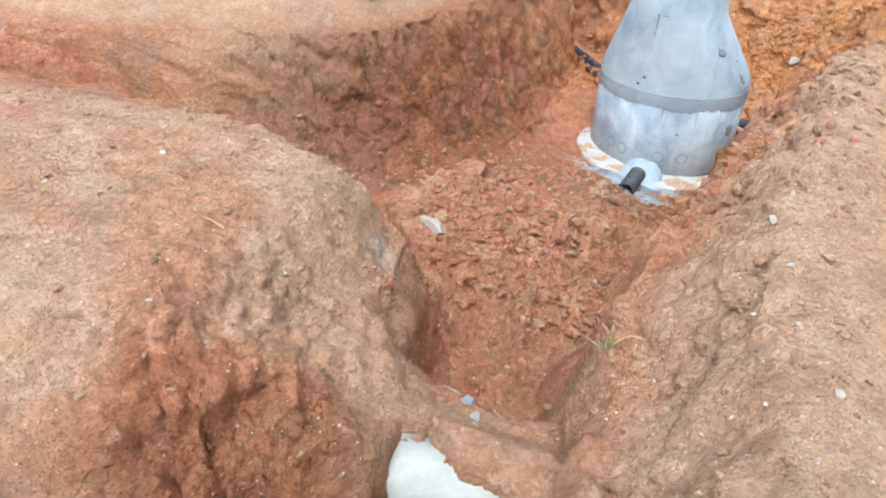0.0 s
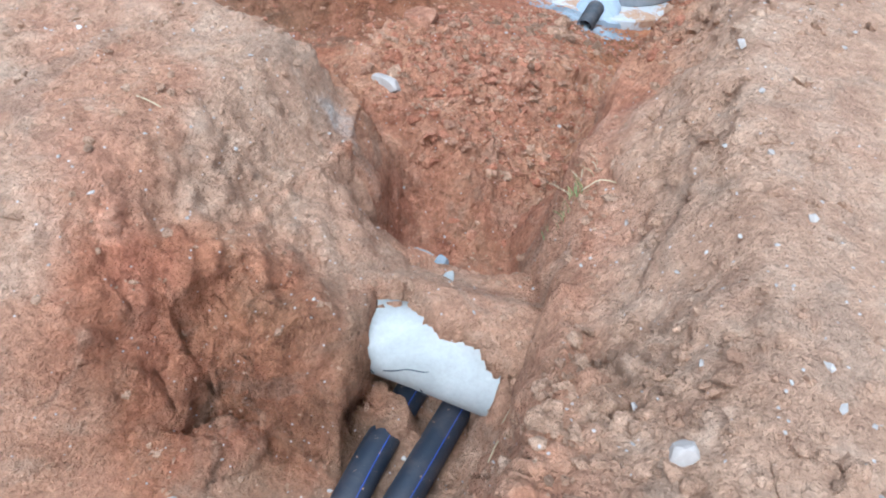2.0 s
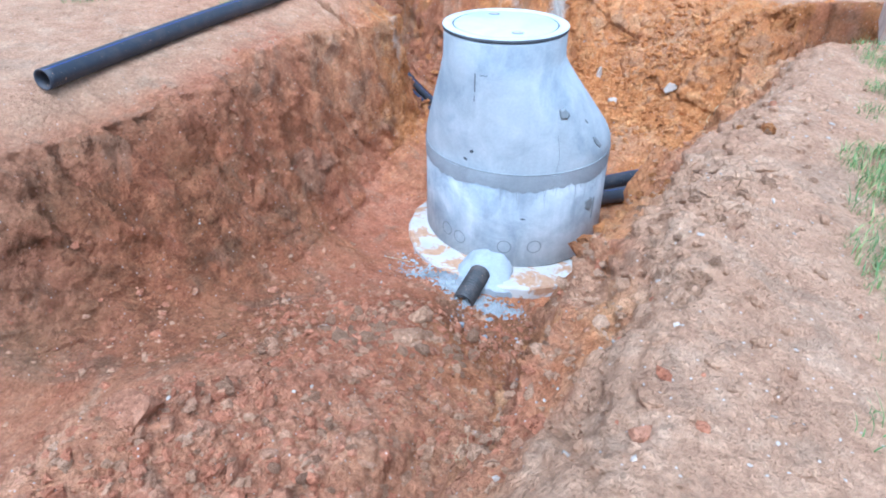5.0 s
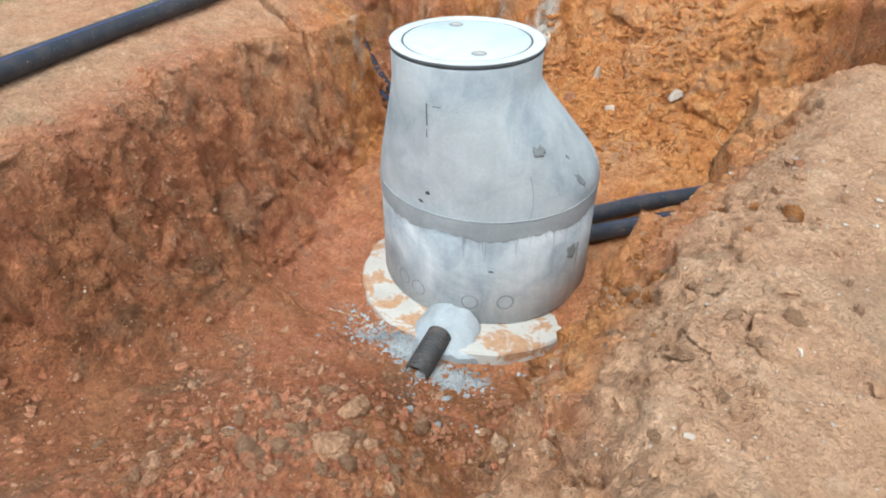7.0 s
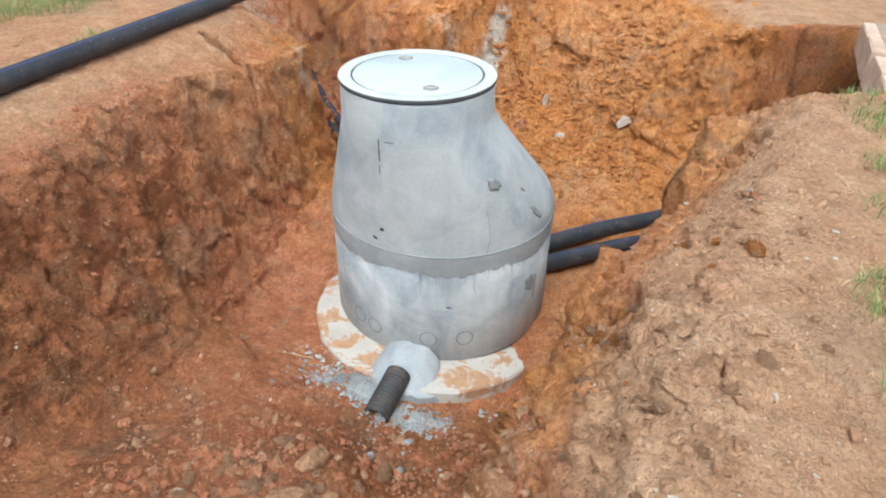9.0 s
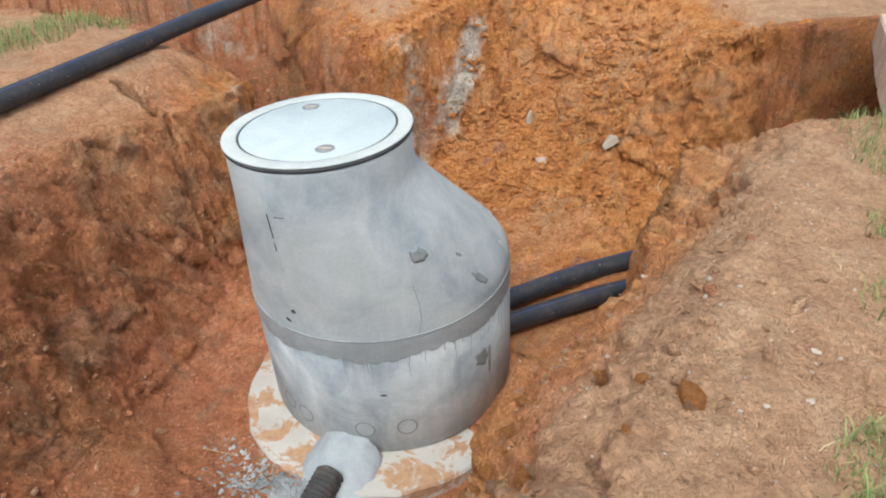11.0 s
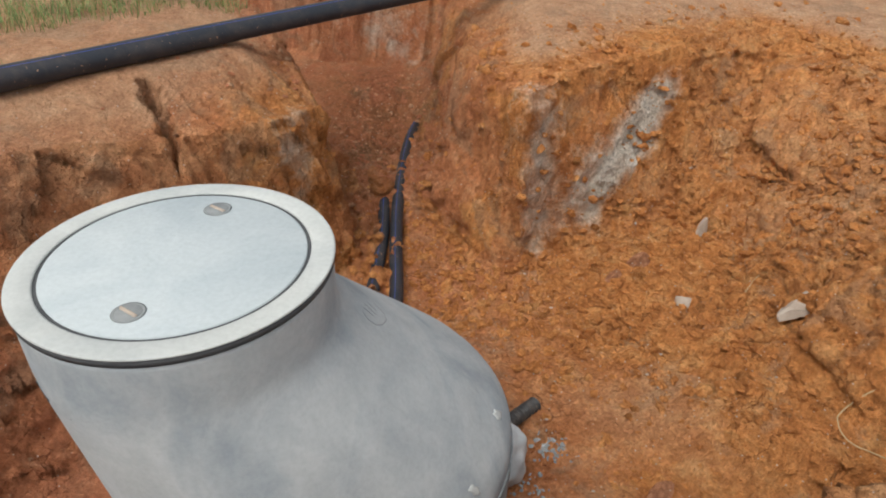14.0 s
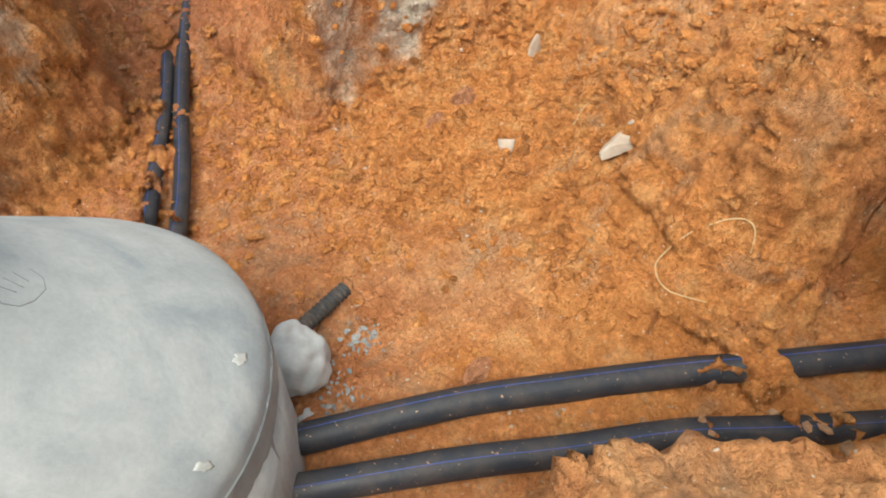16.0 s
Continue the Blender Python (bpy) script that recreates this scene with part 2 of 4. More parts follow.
def turned(profile, cx=0, cy=0, k=96, cap=True):
    bm = bmesh.new()
    loft(bm, [circle(cx, cy, z, r, k) for r, z in profile], cap)
    bmesh.ops.recalc_face_normals(bm, faces=bm.faces)
    return bm


def smooth_line(points, step=0.05):
    """A Catmull-Rom line through the points."""
    p = [Vector(q) for q in points]
    p = [2 * p[0] - p[1]] + p + [2 * p[-1] - p[-2]]
    out = []
    for a, b, c, d in zip(p, p[1:], p[2:], p[3:]):
        k = max(2, int((c - b).length / step))
        for i in range(k):
            t = i / k
            out.append(0.5 * (2 * b + (c - a) * t + (2 * a - 5 * b + 4 * c - d) * t * t + (3 * b - a - 3 * c + d) * t ** 3))
    return out + [p[-2]]


def tube(points, radius, k=20, inner=0.0, rib=None):
    """A pipe along points; inner: radius of the bore, open at both ends; rib: (pitch, depth) of corrugation."""
    bm = bmesh.new()
    outer, bore, run = [], [], 0.0
    up = Vector((0, 0, 1))
    for i, q in enumerate(points):
        d = (points[min(i + 1, len(points) - 1)] - points[max(i - 1, 0)]).normalized()
        s = d.cross(up).normalized()
        u = s.cross(d)
        if i:
            run += (q - points[i - 1]).length
        r = radius if not rib else radius - rib[1] * (0.5 + 0.5 * math.cos(2 * math.pi * run / rib[0]))
        ang = [2 * math.pi * j / k for j in range(k)]
        outer.append([q + r * (math.cos(a) * s + math.sin(a) * u) for a in ang])
        bore.append([q + inner * (math.cos(a) * s + math.sin(a) * u) for a in ang])
    if inner:
        loft(bm, [bore[-1]] + outer[::-1] + [bore[0]] + bore[1:], cap=False)
    else:
        loft(bm, outer)
    bmesh.ops.remove_doubles(bm, verts=bm.verts, dist=1e-5)
    bmesh.ops.recalc_face_normals(bm, faces=bm.faces)
    return bm


# ---- noise on arrays ----
LATTICE = np.random.RandomState(7).rand(64, 64, 64).astype(np.float32)


def value_noise(x, y, z, size):
    x, y, z = x / size, y / size, z / size
    i, j, k = np.floor(x).astype(int), np.floor(y).astype(int), np.floor(z).astype(int)
    u, v, w = x - i, y - j, z - k
    u, v, w = (q * q * (3 - 2 * q) for q in (u, v, w))
    out = 0
    for a in (0, 1):
        for b in (0, 1):
            for c in (0, 1):
                out = out + LATTICE[(i + a) & 63, (j + b) & 63, (k + c) & 63] * (u if a else 1 - u) * (v if b else 1 - v) * (w if c else 1 - w)
    return 2 * out - 1


def rough(x, y, z, size, octaves=4, gain=0.5, shift=0.0):
    total, amp = 0, 1.0
    for o in range(octaves):
        total = total + amp * value_noise(x + 13.7 * o + shift, y + 5.1 * o - shift, z + 9.3 * o + 2 * shift, size)
        size, amp = size * 0.5, amp * gain
    return total


def worley(x, y, z, size):
    """Cells of stone-like lumps: distance to the nearest and second seed (in cells), and a random number for each cell."""
    x, y, z = (q / size for q in (x, y, z))
    i, j, k = (np.floor(q).astype(int) for q in (x, y, z))
    f1, f2, cell = np.full(x.shape, 9.0, np.float32), np.full(x.shape, 9.0, np.float32), np.zeros(x.shape, np.float32)
    for a in (-1, 0, 1):
        for b in (-1, 0, 1):
            for c in (-1, 0, 1):
                p, q, r = i + a, j + b, k + c
                hx, hy, hz = LATTICE[p & 63, q & 63, r & 63], LATTICE[(p + 17) & 63, (q + 5) & 63, r & 63], LATTICE[p & 63, (q + 29) & 63, (r + 11) & 63]
                d = np.sqrt((p + hx - x) ** 2 + (q + hy - y) ** 2 + (r + hz - z) ** 2).astype(np.float32)
                near = d < f1
                f2 = np.where(near, f1, np.minimum(f2, d))
                cell = np.where(near, LATTICE[(p + 7) & 63, (q + 41) & 63, (r + 23) & 63], cell)
                f1 = np.where(near, d, f1)
    return f1, f2, cell
# ---- the dug ground ----
# Banks left standing: corners of the upper edge as x, y, height, run of the slope below it.
RIGHT_BANK = [(-60, -1.3, 1.7, .5), (-1.6, -1.0, 1.7, .5), (-.55, -.45, 1.7, .45), (.14, .4, 1.72, .27), (.34, .7, 1.68, .25), (.49, .98, 1.55, .25), (.61, 1.27, 1.36, .24), (.74, 1.78, 1.33, .3),
              (.9, 2.08, 1.36, .3), (1.14, 2.48, 1.38, .32), (1.36, 2.88, 1.4, .34), (1.7, 3.4, 1.42, .28), (1.95, 3.78, 1.42, .26), (2.18, 4.22, 1.38, .24),
              (2.54, 4.68, 1.26, .24), (2.72, 4.9, 1.28, .22), (2.93, 5.09, 1.4, .22), (3.27, 5.4, 1.42, .22), (3.42, 5.58, 1.4, .2), (3.75, 5.95, 1.37, .2), (3.91, 6.1, 1.46, .22), (4.08, 6.33, 1.5, .22),
              (4.3, 6.52, 1.48, .24), (5.1, 6.53, 1.5, .3), (6.4, 6.85, 1.62, .4), (60, 8, 1.7, .4), (60, -60, 1.7, .4), (-60, -60, 1.7, .4)]
LEFT_BLOCK = [(-60, 4.5, 1.3, .6), (-3, 4.9, 1.3, .6), (-1.6, 5.15, 1.3, .58), (-.85, 5.34, 1.3, .55), (-.38, 5.52, 1.3, .5), (0, 5.86, 1.33, .56),
              (.32, 6.32, 1.36, .64), (.52, 6.8, 1.38, .7), (.7, 7.25, 1.4, .68), (.97, 7.66, 1.36, .55), (1.34, 8.02, 1.27, .36), (1.64, 8.42, 1.22, .3),
              (1.76, 8.85, 1.15, .28), (1.5, 9.25, 1.28, .4), (1.0, 9.7, 1.38, .5), (.2, 10.3, 1.4, .5), (-3, 11.5, 1.4, .5), (-60, 12, 1.4, .5)]
FRONT_MOUND = [(-60, .6, 1.5, .5), (-4, .9, 1.5, .5), (-2, 1.12, 1.45, .5), (-1.3, 1.28, 1.42, .46), (-.95, 1.36, 1.4, .44), (-.72, 1.45, 1.35, .5), (-.42, 1.74, 1.3, .6),
               (-.22, 2.04, 1.26, .42), (-.05, 2.36, 1.2, .26), (0, 2.68, 1.2, .28), (-.22, 2.98, 1.26, .42), (-.56, 3.17, 1.36, .75), (-1.1, 3.35, 1.47, 1.0),
               (-2.2, 3.6, 1.45, .9), (-4, 3.7, 1.4, .8), (-60, 3.2, 1.4, .8)]
FAR_BANK = [(1.95, 60, 1.4, .4), (1.95, 13, 1.4, .4), (2.1, 11.6, 1.3, .4), (2.38, 10.6, 1.25, .42), (2.62, 9.8, 1.25, .45), (3.0, 9.22, 1.28, .22),
            (3.25, 9.66, 1.33, .35), (3.6, 10.1, 1.38, .5), (3.95, 10.5, 1.38, .8), (4.3, 10.9, 1.36, 1.3), (4.7, 11.2, 1.34, 1.85), (5.7, 10.4, 1.35, 1.9), (5.75, 9.3, 1.25, 1.8),
            (5.6, 8.75, 1.35, 1.45), (5.4, 8.4, 1.45, 1.05), (5.42, 8.18, 1.5, .7), (5.7, 8.14, 1.58, .16), (6.6, 8.1, 1.6, .12), (60, 9, 1.6, .2), (60, 60, 1.6, .4)]
BACK_WALL = [(-60, 60, 1.5, .2), (-60, 14, 1.5, .2), (-2, 12.6, 1.45, .2), (.9, 12.0, 1.45, .14), (1.7, 12.2, 1.42, .16), (2.2, 12.8, 1.4, .3), (2.2, 60, 1.4, .3)]
HEAP = [(.08, 3.12, .9, .5), (.2, 3.7, 1.0, .8), (.42, 3.92, .97, 1.0), (.8, 4.1, .8, 1.1), (1.3, 4.1, .6, 1.0), (1.62, 3.95, .48, .6),
        (1.45, 3.4, .52, .5), (.9, 3.1, .62, .5), (.45, 2.98, .8, .5)]
# Dug floors: x, y, height, reach.
FLOORS = [(-2.5, .2, .72, 1.5), (-.7, .7, .72, .5), (0, 1.0, .62, .6), (.55, 2.4, .38, .7), (-.5, 4.7, .3, .9), (-3, 4.5, .35, 2), (1.1, 5.0, .33, .7), (.9, 6.0, .15, .7),
          (1.6, 6.6, -.05, .7), (2.4, 5.35, .0, .5), (2.45, 5.68, -.1, .4), (2.8, 5.8, -.1, .4), (3.3, 6.2, .0, .5), (3.6, 7.1, .1, .8), (3.5, 8.4, .13, .9), (4.4, 7.2, .15, .6), (4.6, 7.95, .38, .6), (4.55, 7.3, .2, .3), (5.1, 7.35, .17, .6),
          (5.9, 7.5, .22, .6), (8, 7.5, .5, 1.5), (4.2, 8.6, .35, .7), (2.2, 8.8, .1, .8), (1.7, 10.4, .2, 1.0), (1.4, 11.6, .34, .8)]
PROFILE = ((0, .12, .5, .78, 1, 1.35), (0, .09, .6, .86, .96, 1))


def bank(x, y, corners, inner, blend, floor, crest=0.0):
    """Height of a bank: level inside its edge, falling to the floor outside it."""
    near = np.full(x.shape, 1e9)
    top, run, total = np.zeros(x.shape), np.zeros(x.shape), np.zeros(x.shape)
    inside = np.zeros(x.shape, bool)
    for (ax, ay, az, ar), (bx, by, bz, br) in zip(corners, corners[1:] + corners[:1]):
        ex, ey = bx - ax, by - ay
        t = np.clip(((x - ax) * ex + (y - ay) * ey) / (ex * ex + ey * ey), 0, 1)
        d = np.hypot(x - ax - t * ex, y - ay - t * ey)
        near = np.minimum(near, d)
        share = 1 / (d + .03) ** 5
        top, run, total = top + share * (az + t * (bz - az)), run + share * (ar + t * (br - ar)), total + share
        if ay != by:
            inside ^= ((ay > y) != (by > y)) & (x < ax + (y - ay) * ex / ey)
    top, run = top / total, run / total
    u = np.clip(near / blend, 0, 1)
    inner = inner + crest * np.exp(-((near - .5) / .3) ** 2)
    level = top + (inner - top) * u * u * (3 - 2 * u)
    fall = top - np.interp(near / run, *PROFILE) * np.maximum(top - floor, 0)
    return np.where(inside, level, np.where(near < 1.4 * run, fall, -9)), inside, near, run


def bump_at(x, y, cx, cy, rx, ry, turn=0.0):
    c, s = math.cos(radians(turn)), math.sin(radians(turn))
    u, v = ((x - cx) * c + (y - cy) * s) / rx, ((y - cy) * c - (x - cx) * s) / ry
    return np.exp(-(u * u + v * v))


def relief(x, y):
    """Height of the ground, and how far it is loose slope, level top and so on."""
    wx = x + .06 * rough(x, y, 0 * x, .7, 3, .5, 31)
    wy = y + .06 * rough(x, y, 0 * x, .7, 3, .5, 57)
    weight, floor = 1e-9, 0
    for cx, cy, cz, reach in FLOORS:
        w = 1 / (.15 + ((x - cx) ** 2 + (y - cy) ** 2) / reach ** 2) ** 2
        weight, floor = weight + w, floor + w * cz
    floor = floor / weight
    z = floor
    level = np.zeros(x.shape)
    rim = np.zeros(x.shape)
    for corners, inner, blend in ((RIGHT_BANK, 1.76, .45), (LEFT_BLOCK, 1.46, .5), (FRONT_MOUND, 1.58, .34), (FAR_BANK, 1.45, .6), (BACK_WALL, 1.5, .5), (HEAP, .85, .5)):
        h, inside, near, run = bank(wx, wy, corners, inner, blend, floor, .03 if corners is RIGHT_BANK else 0.0)
        z = np.maximum(z, h)
        if corners is not HEAP:
            level = np.maximum(level, np.where(inside, np.clip(near / .3, 0, 1), 0))
            rim = np.maximum(rim, np.where(inside, np.exp(-(near / .35) ** 2), 0))
    # earth over the old pipe, and the hollow scooped beside it
    tear = .05 * rough(x, y, 0 * x, .11, 3, .6, 77)
    tear = tear * np.clip((x + .04) / .06, 0, 1)
    back = y - (1.955 - .42 * (x + .22))
    cover = .23 + .3 * np.clip((.03 - x + .6 * tear) / .13, 0, 1) + .13 * np.clip((.13 - x) / .12, 0, 1) + .2 * np.clip((x - .33 + tear) / .1, 0, 1) + .05 * np.clip((x - .24) / .06, 0, 1)
    ridge = np.where(back > 0, np.exp(-(back / .36) ** 10), np.exp(-((back + 1.5 * tear) / cover) ** 14))
    crown = 1.125 + .45 * np.maximum(.02 - x, 0) + .04 * rough(x, y, 0 * x, .3, 3, .5, 29) - .15 * np.clip((-back - .2) / .3, 0, 1) * (x > .1) - .2 * np.clip((back + .12) / .25, 0, 1) * np.clip((x + .05) / .2, 0, 1)
    z = np.maximum(z, floor + (crown - floor) * ridge * ((x > -.7) & (x < 1.1)))
    z = z - .27 * np.clip(1.5 * bump_at(x, y, -.52, 1.42, .26, .13, 25) - .25, 0, 1) * (1 + .5 * rough(x, y, z, .1, 2, .6, 5))
    # a dark undercut between the hollow and the old pipe
    z = z - .12 * bump_at(x, y, -.16, 1.37, .2, .07, 25)
    # mud dropped over the pipes below it
    drop = np.clip(1.6 * bump_at(x, y, .04, 1.4, .15, .085, -25) * (1 + .6 * rough(x, y, 0 * x, .09, 3, .6, 19)) - .25, 0, 1)
    z = np.where(z < 1, np.maximum(z, z + (.8 - z) * drop), z)
    # earth fallen back over pipes in the trench
    for ax, ay, bx, by, w, high in ((2.36, 8.0, 1.9, 9.75, .07, .185), (2.5, 8.1, 2.08, 9.62, .05, .17), (5.0, 7.47, 6.2, 7.67, .09, .27), (4.9, 7.2, 6.2, 7.35, .09, .235)):
        ex, ey = bx - ax, by - ay
        t = np.clip(((x - ax) * ex + (y - ay) * ey) / (ex * ex + ey * ey), 0, 1)
        d = np.hypot(x - ax - t * ex, y - ay - t * ey) / w
        z = np.maximum(z, floor + (high + .1 * rough(x, y, 0 * x, .17, 3, .6, 37) - floor) * np.exp(-d ** 4))
    # earth slumped onto the slab
    z = z + .1 * bump_at(x, y, 3.25, 6.2, .2, .25) - .05 * bump_at(x, y, 2.65, 5.76, .32, .1)
    # slabs left standing out of the left cut
    for ax, ay, bx, by, w, high in ((.5, 6.92, .95, 6.42, .085, .13), (.85, 7.4, 1.22, 6.95, .09, .11), (.08, 6.12, .5, 5.72, .1, .1), (.75, 7.05, 1.05, 6.68, .06, .07)):
        ex, ey = bx - ax, by - ay
        t = np.clip(((x - ax) * ex + (y - ay) * ey) / (ex * ex + ey * ey), 0, 1)
        z = z + high * np.sin(3.1416 * np.clip(t, .04, .96)) * np.exp(-(np.hypot(x - ax - t * ex, y - ay - t * ey) / w) ** 3)
    # narrow cracks
    for ax, ay, bx, by, w, deep in ((1.05, 8.28, 1.36, 7.98, .022, .2), (1.36, 7.98, 1.5, 7.78, .018, .16), (.53, .8, .56, 1.02, .012, .07), (2.75, 4.1, 2.9, 4.32, .012, .06),
                                    (3.35, 5.02, 3.5, 5.2, .01, .05), (4.35, 6.35, 4.6, 6.2, .01, .07), (2.15, 3.35, 2.3, 3.5, .01, .05)):
        ex, ey = bx - ax, by - ay
        t = np.clip(((x - ax) * ex + (y - ay) * ey) / (ex * ex + ey * ey), 0, 1)
        j = .02 * rough(x, y, 0 * x, .08, 2, .5, 3)
        z = z - deep * np.exp(-((np.hypot(x - ax - t * ex, y - ay - t * ey) + j) / w) ** 2)
    # the roadway beyond the kerb lies lower than its surface
    side = ((x - 2.65) * 4.64 - (y - 2.66) * 3.25) / 5.665
    road = np.clip((side - .02) / .08, 0, 1) * ((y < 7.6) & (y > -8))
    z = z - .12 * road
    return z, floor, level, rim


def axis(lo, hi, step, far, growth=1.12):
    """Coordinates: even between lo and hi, ever wider out to far."""
    mid = list(np.arange(lo, hi + step / 2, step))
    out, s = [], step
    a, c = [], []
    q = hi
    while q < far:
        s *= growth
        q += s
        c.append(q)
    q, s = lo, step
    while q > -far:
        s *= growth
        q -= s
        a.append(q)
    return np.array(a[::-1] + mid + c)


SURFACE = {}


def build_ground():
    xs, ys = axis(-1.3, 5.9, .0135, 1500, 1.2), axis(.5, 11.2, .0135, 1500, 1.2)
    gx, gy = np.meshgrid(xs, ys)
    z, floor, level, rim = relief(gx, gy)
    far = np.clip((np.hypot(gx - 2.5, gy - 6) - 14) / 6, 0, 1)
    z = z * (1 - far) + 1.55 * far
    # uneven surface: pushed along the slope's normal, harder on cut faces than on trodden tops
    ny, nx = np.gradient(z, ys, xs)
    nx, ny = np.clip(nx, -2.6, 2.6), np.clip(ny, -2.6, 2.6)
    inv = 1 / np.sqrt(1 + nx * nx + ny * ny)
    steep = np.clip((1 - inv) / .35, 0, 1)
    patchy = np.clip(.5 + 1.2 * rough(gx, gy, 0 * z, .6, 3, .5, 67), 0, 1)
    bankside = np.clip((gx - .58 * gy + .3) / .3, 0, 1) * (gy < 7) * np.clip((gy - 3.2) / .6, 0, 1)
    heap = (.9 * bankside * rim + bump_at(gx, gy, .8, 3.75, 1.0, .75) + .7 * bump_at(gx, gy, 4.5, 9.2, 1.1, 1.3) + .8 * bump_at(gx, gy, 1.5, 5.1, .9, .5)
            + .6 * bump_at(gx, gy, 2.6, 4.6, .45, .6) + .7 * bump_at(gx, gy, 2.2, 9.4, .5, 1.2) + .8 * bump_at(gx, gy, 1.5, 10.8, .5, 1.0) + .5 * bump_at(gx, gy, .55, .85, .25, .3) + .7 * bump_at(gx, gy, 4.7, 6.4, .8, .3))
    loose = np.clip(heap + .45 * patchy * np.clip((3.4 - gy) / .3, 0, 1) * np.clip((.4 - gx) / .3, 0, 1) + .3 * steep * patchy + .35 * rim * patchy + .2 * patchy * (1 - level), 0, 1)
    lump = rough(gx, gy, z, .42, 3, .5)
    tx, ty = gx + .05 * rough(gx, gy, z, .13, 2, .5, 91), gy + .05 * rough(gx, gy, z, .13, 2, .5, 17)
    f1, f2, block = worley(tx, ty, 1.15 * z, .19)
    crack = np.exp(-((f2 - f1) / .09) ** 2)
    g1, g2, slabby = worley(tx + .12 * lump, ty - .5 * z, z + .6 * gx, .5)
    gouge = 1 - 2 * np.abs(rough(gx + .5 * z, gy - .35 * z, z * .5, .26, 3, .5, 11))
    # tilted beds in the cut: plates that run down along the wall
    run = .5 * gx + .86 * gy
    across, along = .8 * run + .6 * z + .12 * lump, .6 * run - .8 * z
    p1, p2, plate = worley(across / .24, along / 1.0, .5 * rough(gx, gy, z, .5, 2, .5, 61), 1.0)
    q1, q2, flake = worley(across / .07, along / .2, 1.2 * gx, 1.0)
    ledge = across / .27 + .6 * rough(gx, gy, z, .8, 2, .4, 71)
    ledge = (ledge - np.floor(ledge)) ** 1.4
    ledge2 = across / .1 - .25 * along + .8 * rough(gx, gy, z, .3, 3, .5, 83)
    ledge2 = ledge2 - np.floor(ledge2)
    beds = (.06 * (ledge - .4) + .016 * (ledge2 - .5)) * np.clip(.55 + .9 * rough(gx, gy, z, .8, 2, .5, 53), .15, 1.1) + .045 * (plate - .5) + .012 * (flake - .5) - .01 * np.exp(-((q2 - q1) / .1) ** 2) - .014 * np.exp(-((p2 - p1) / .07) ** 2)
    cut = np.clip((gy - 4.6) / .4, 0, 1) * np.clip((2.1 - gx) / .3, 0, 1) * np.clip((9.4 - gy) / .4, 0, 1)
    nose = np.clip(1.3 * bump_at(gx, gy, 3.2, 9.6, .7, .8), 0, 1)
    cut = np.maximum(cut, .6 * nose)
    c1, c2, clod = worley(gx, gy, z, .075)
    d1, d2, crumb = worley(gx, gy, z, .036)
    stones = np.maximum(.62 - c1, 0) * (clod > .35) * (.5 + clod)
    crumbs = np.maximum(.62 - d1, 0) * (crumb > .3)
    fine = rough(gx, gy, z, .06, 3, .6, 23)
    push = (.05 * lump * (.45 + .7 * steep) * (1 - .75 * cut) * (1 - .55 * bump_at(gx, gy, 2.6, 5.9, 1.1, .7)) * (1 - .5 * bump_at(gx, gy, 3.8, 7.6, 1.2, .8)) * (.5 + .5 * np.clip((gy - 1.8) / .8, 0, 1)) * (1 - .4 * level)
            + steep * (.35 + .65 * np.clip((gy - 2.6) / 1.2, 0, 1)) * (.14 * (slabby - .5) * steep * (1 - .9 * bump_at(gx, gy, .6, 2.85, .7, .45)) * (1 - cut) * (1 - .8 * bankside) + (1 - cut) * (.05 * (block - .5) * patchy - .022 * crack * patchy + .022 * gouge) + cut * beds)
            + .058 * stones * loose * (1 - .8 * cut) + .028 * crumbs * np.clip(.25 + loose, 0, 1) * (1 - .6 * cut)
            + .012 * fine * (.5 + loose) - .012 * crack * rim * patchy) * (1 - far)
    px, py, pz = gx - nx * inv * push, gy - ny * inv * push, z + inv * push
    SURFACE.update(xs=xs, ys=ys, z=pz)
    me = bpy.data.meshes.new("ground")
    ny_, nx_ = gx.shape
    idx = np.arange(nx_ * ny_).reshape(ny_, nx_)
    quads = np.stack([idx[:-1, :-1], idx[:-1, 1:], idx[1:, 1:], idx[1:, :-1]], -1).reshape(-1, 4)
    me.vertices.add(nx_ * ny_)
    me.vertices.foreach_set("co", np.stack([px, py, pz], -1).astype(np.float32).ravel())
    me.loops.add(quads.size)
    me.loops.foreach_set("vertex_index", quads.astype(np.int32).ravel())
    me.polygons.add(len(quads))
    me.polygons.foreach_set("loop_start", np.arange(0, quads.size, 4, dtype=np.int32))
    me.update(calc_edges=True)
    me.polygons.foreach_set("use_smooth", np.ones(len(quads), bool))
    # kinds of soil: ochre clay, dry topsoil, pale kaolin, and wet soil with painted shade
    ochre = np.clip(.36 + .3 * (gx - 2.5) + .1 * (gy - 8), 0, 1)
    ochre = np.maximum(ochre, .9 * bump_at(gx, gy, 3.2, 9.8, .9, .8)) * (1 - .9 * bump_at(gx, gy, 1.6, 10.8, .7, 1.4))
    ochre = np.maximum(ochre, .2)
    ochre = np.clip(ochre + .35 * (1 - level) * bump_at(gx, gy, 2.7, 4.6, .7, 1.0) + .4 * steep * np.clip(gx - .9, 0, 1) * (rough(gx, gy, z, .5, 3, .5, 44) > .1) - .8 * bump_at(gx, gy, 6.2, 8.3, .8, .5) - .35 * bump_at(gx, gy, 4.6, 6.4, 1.0, .5), 0, 1)
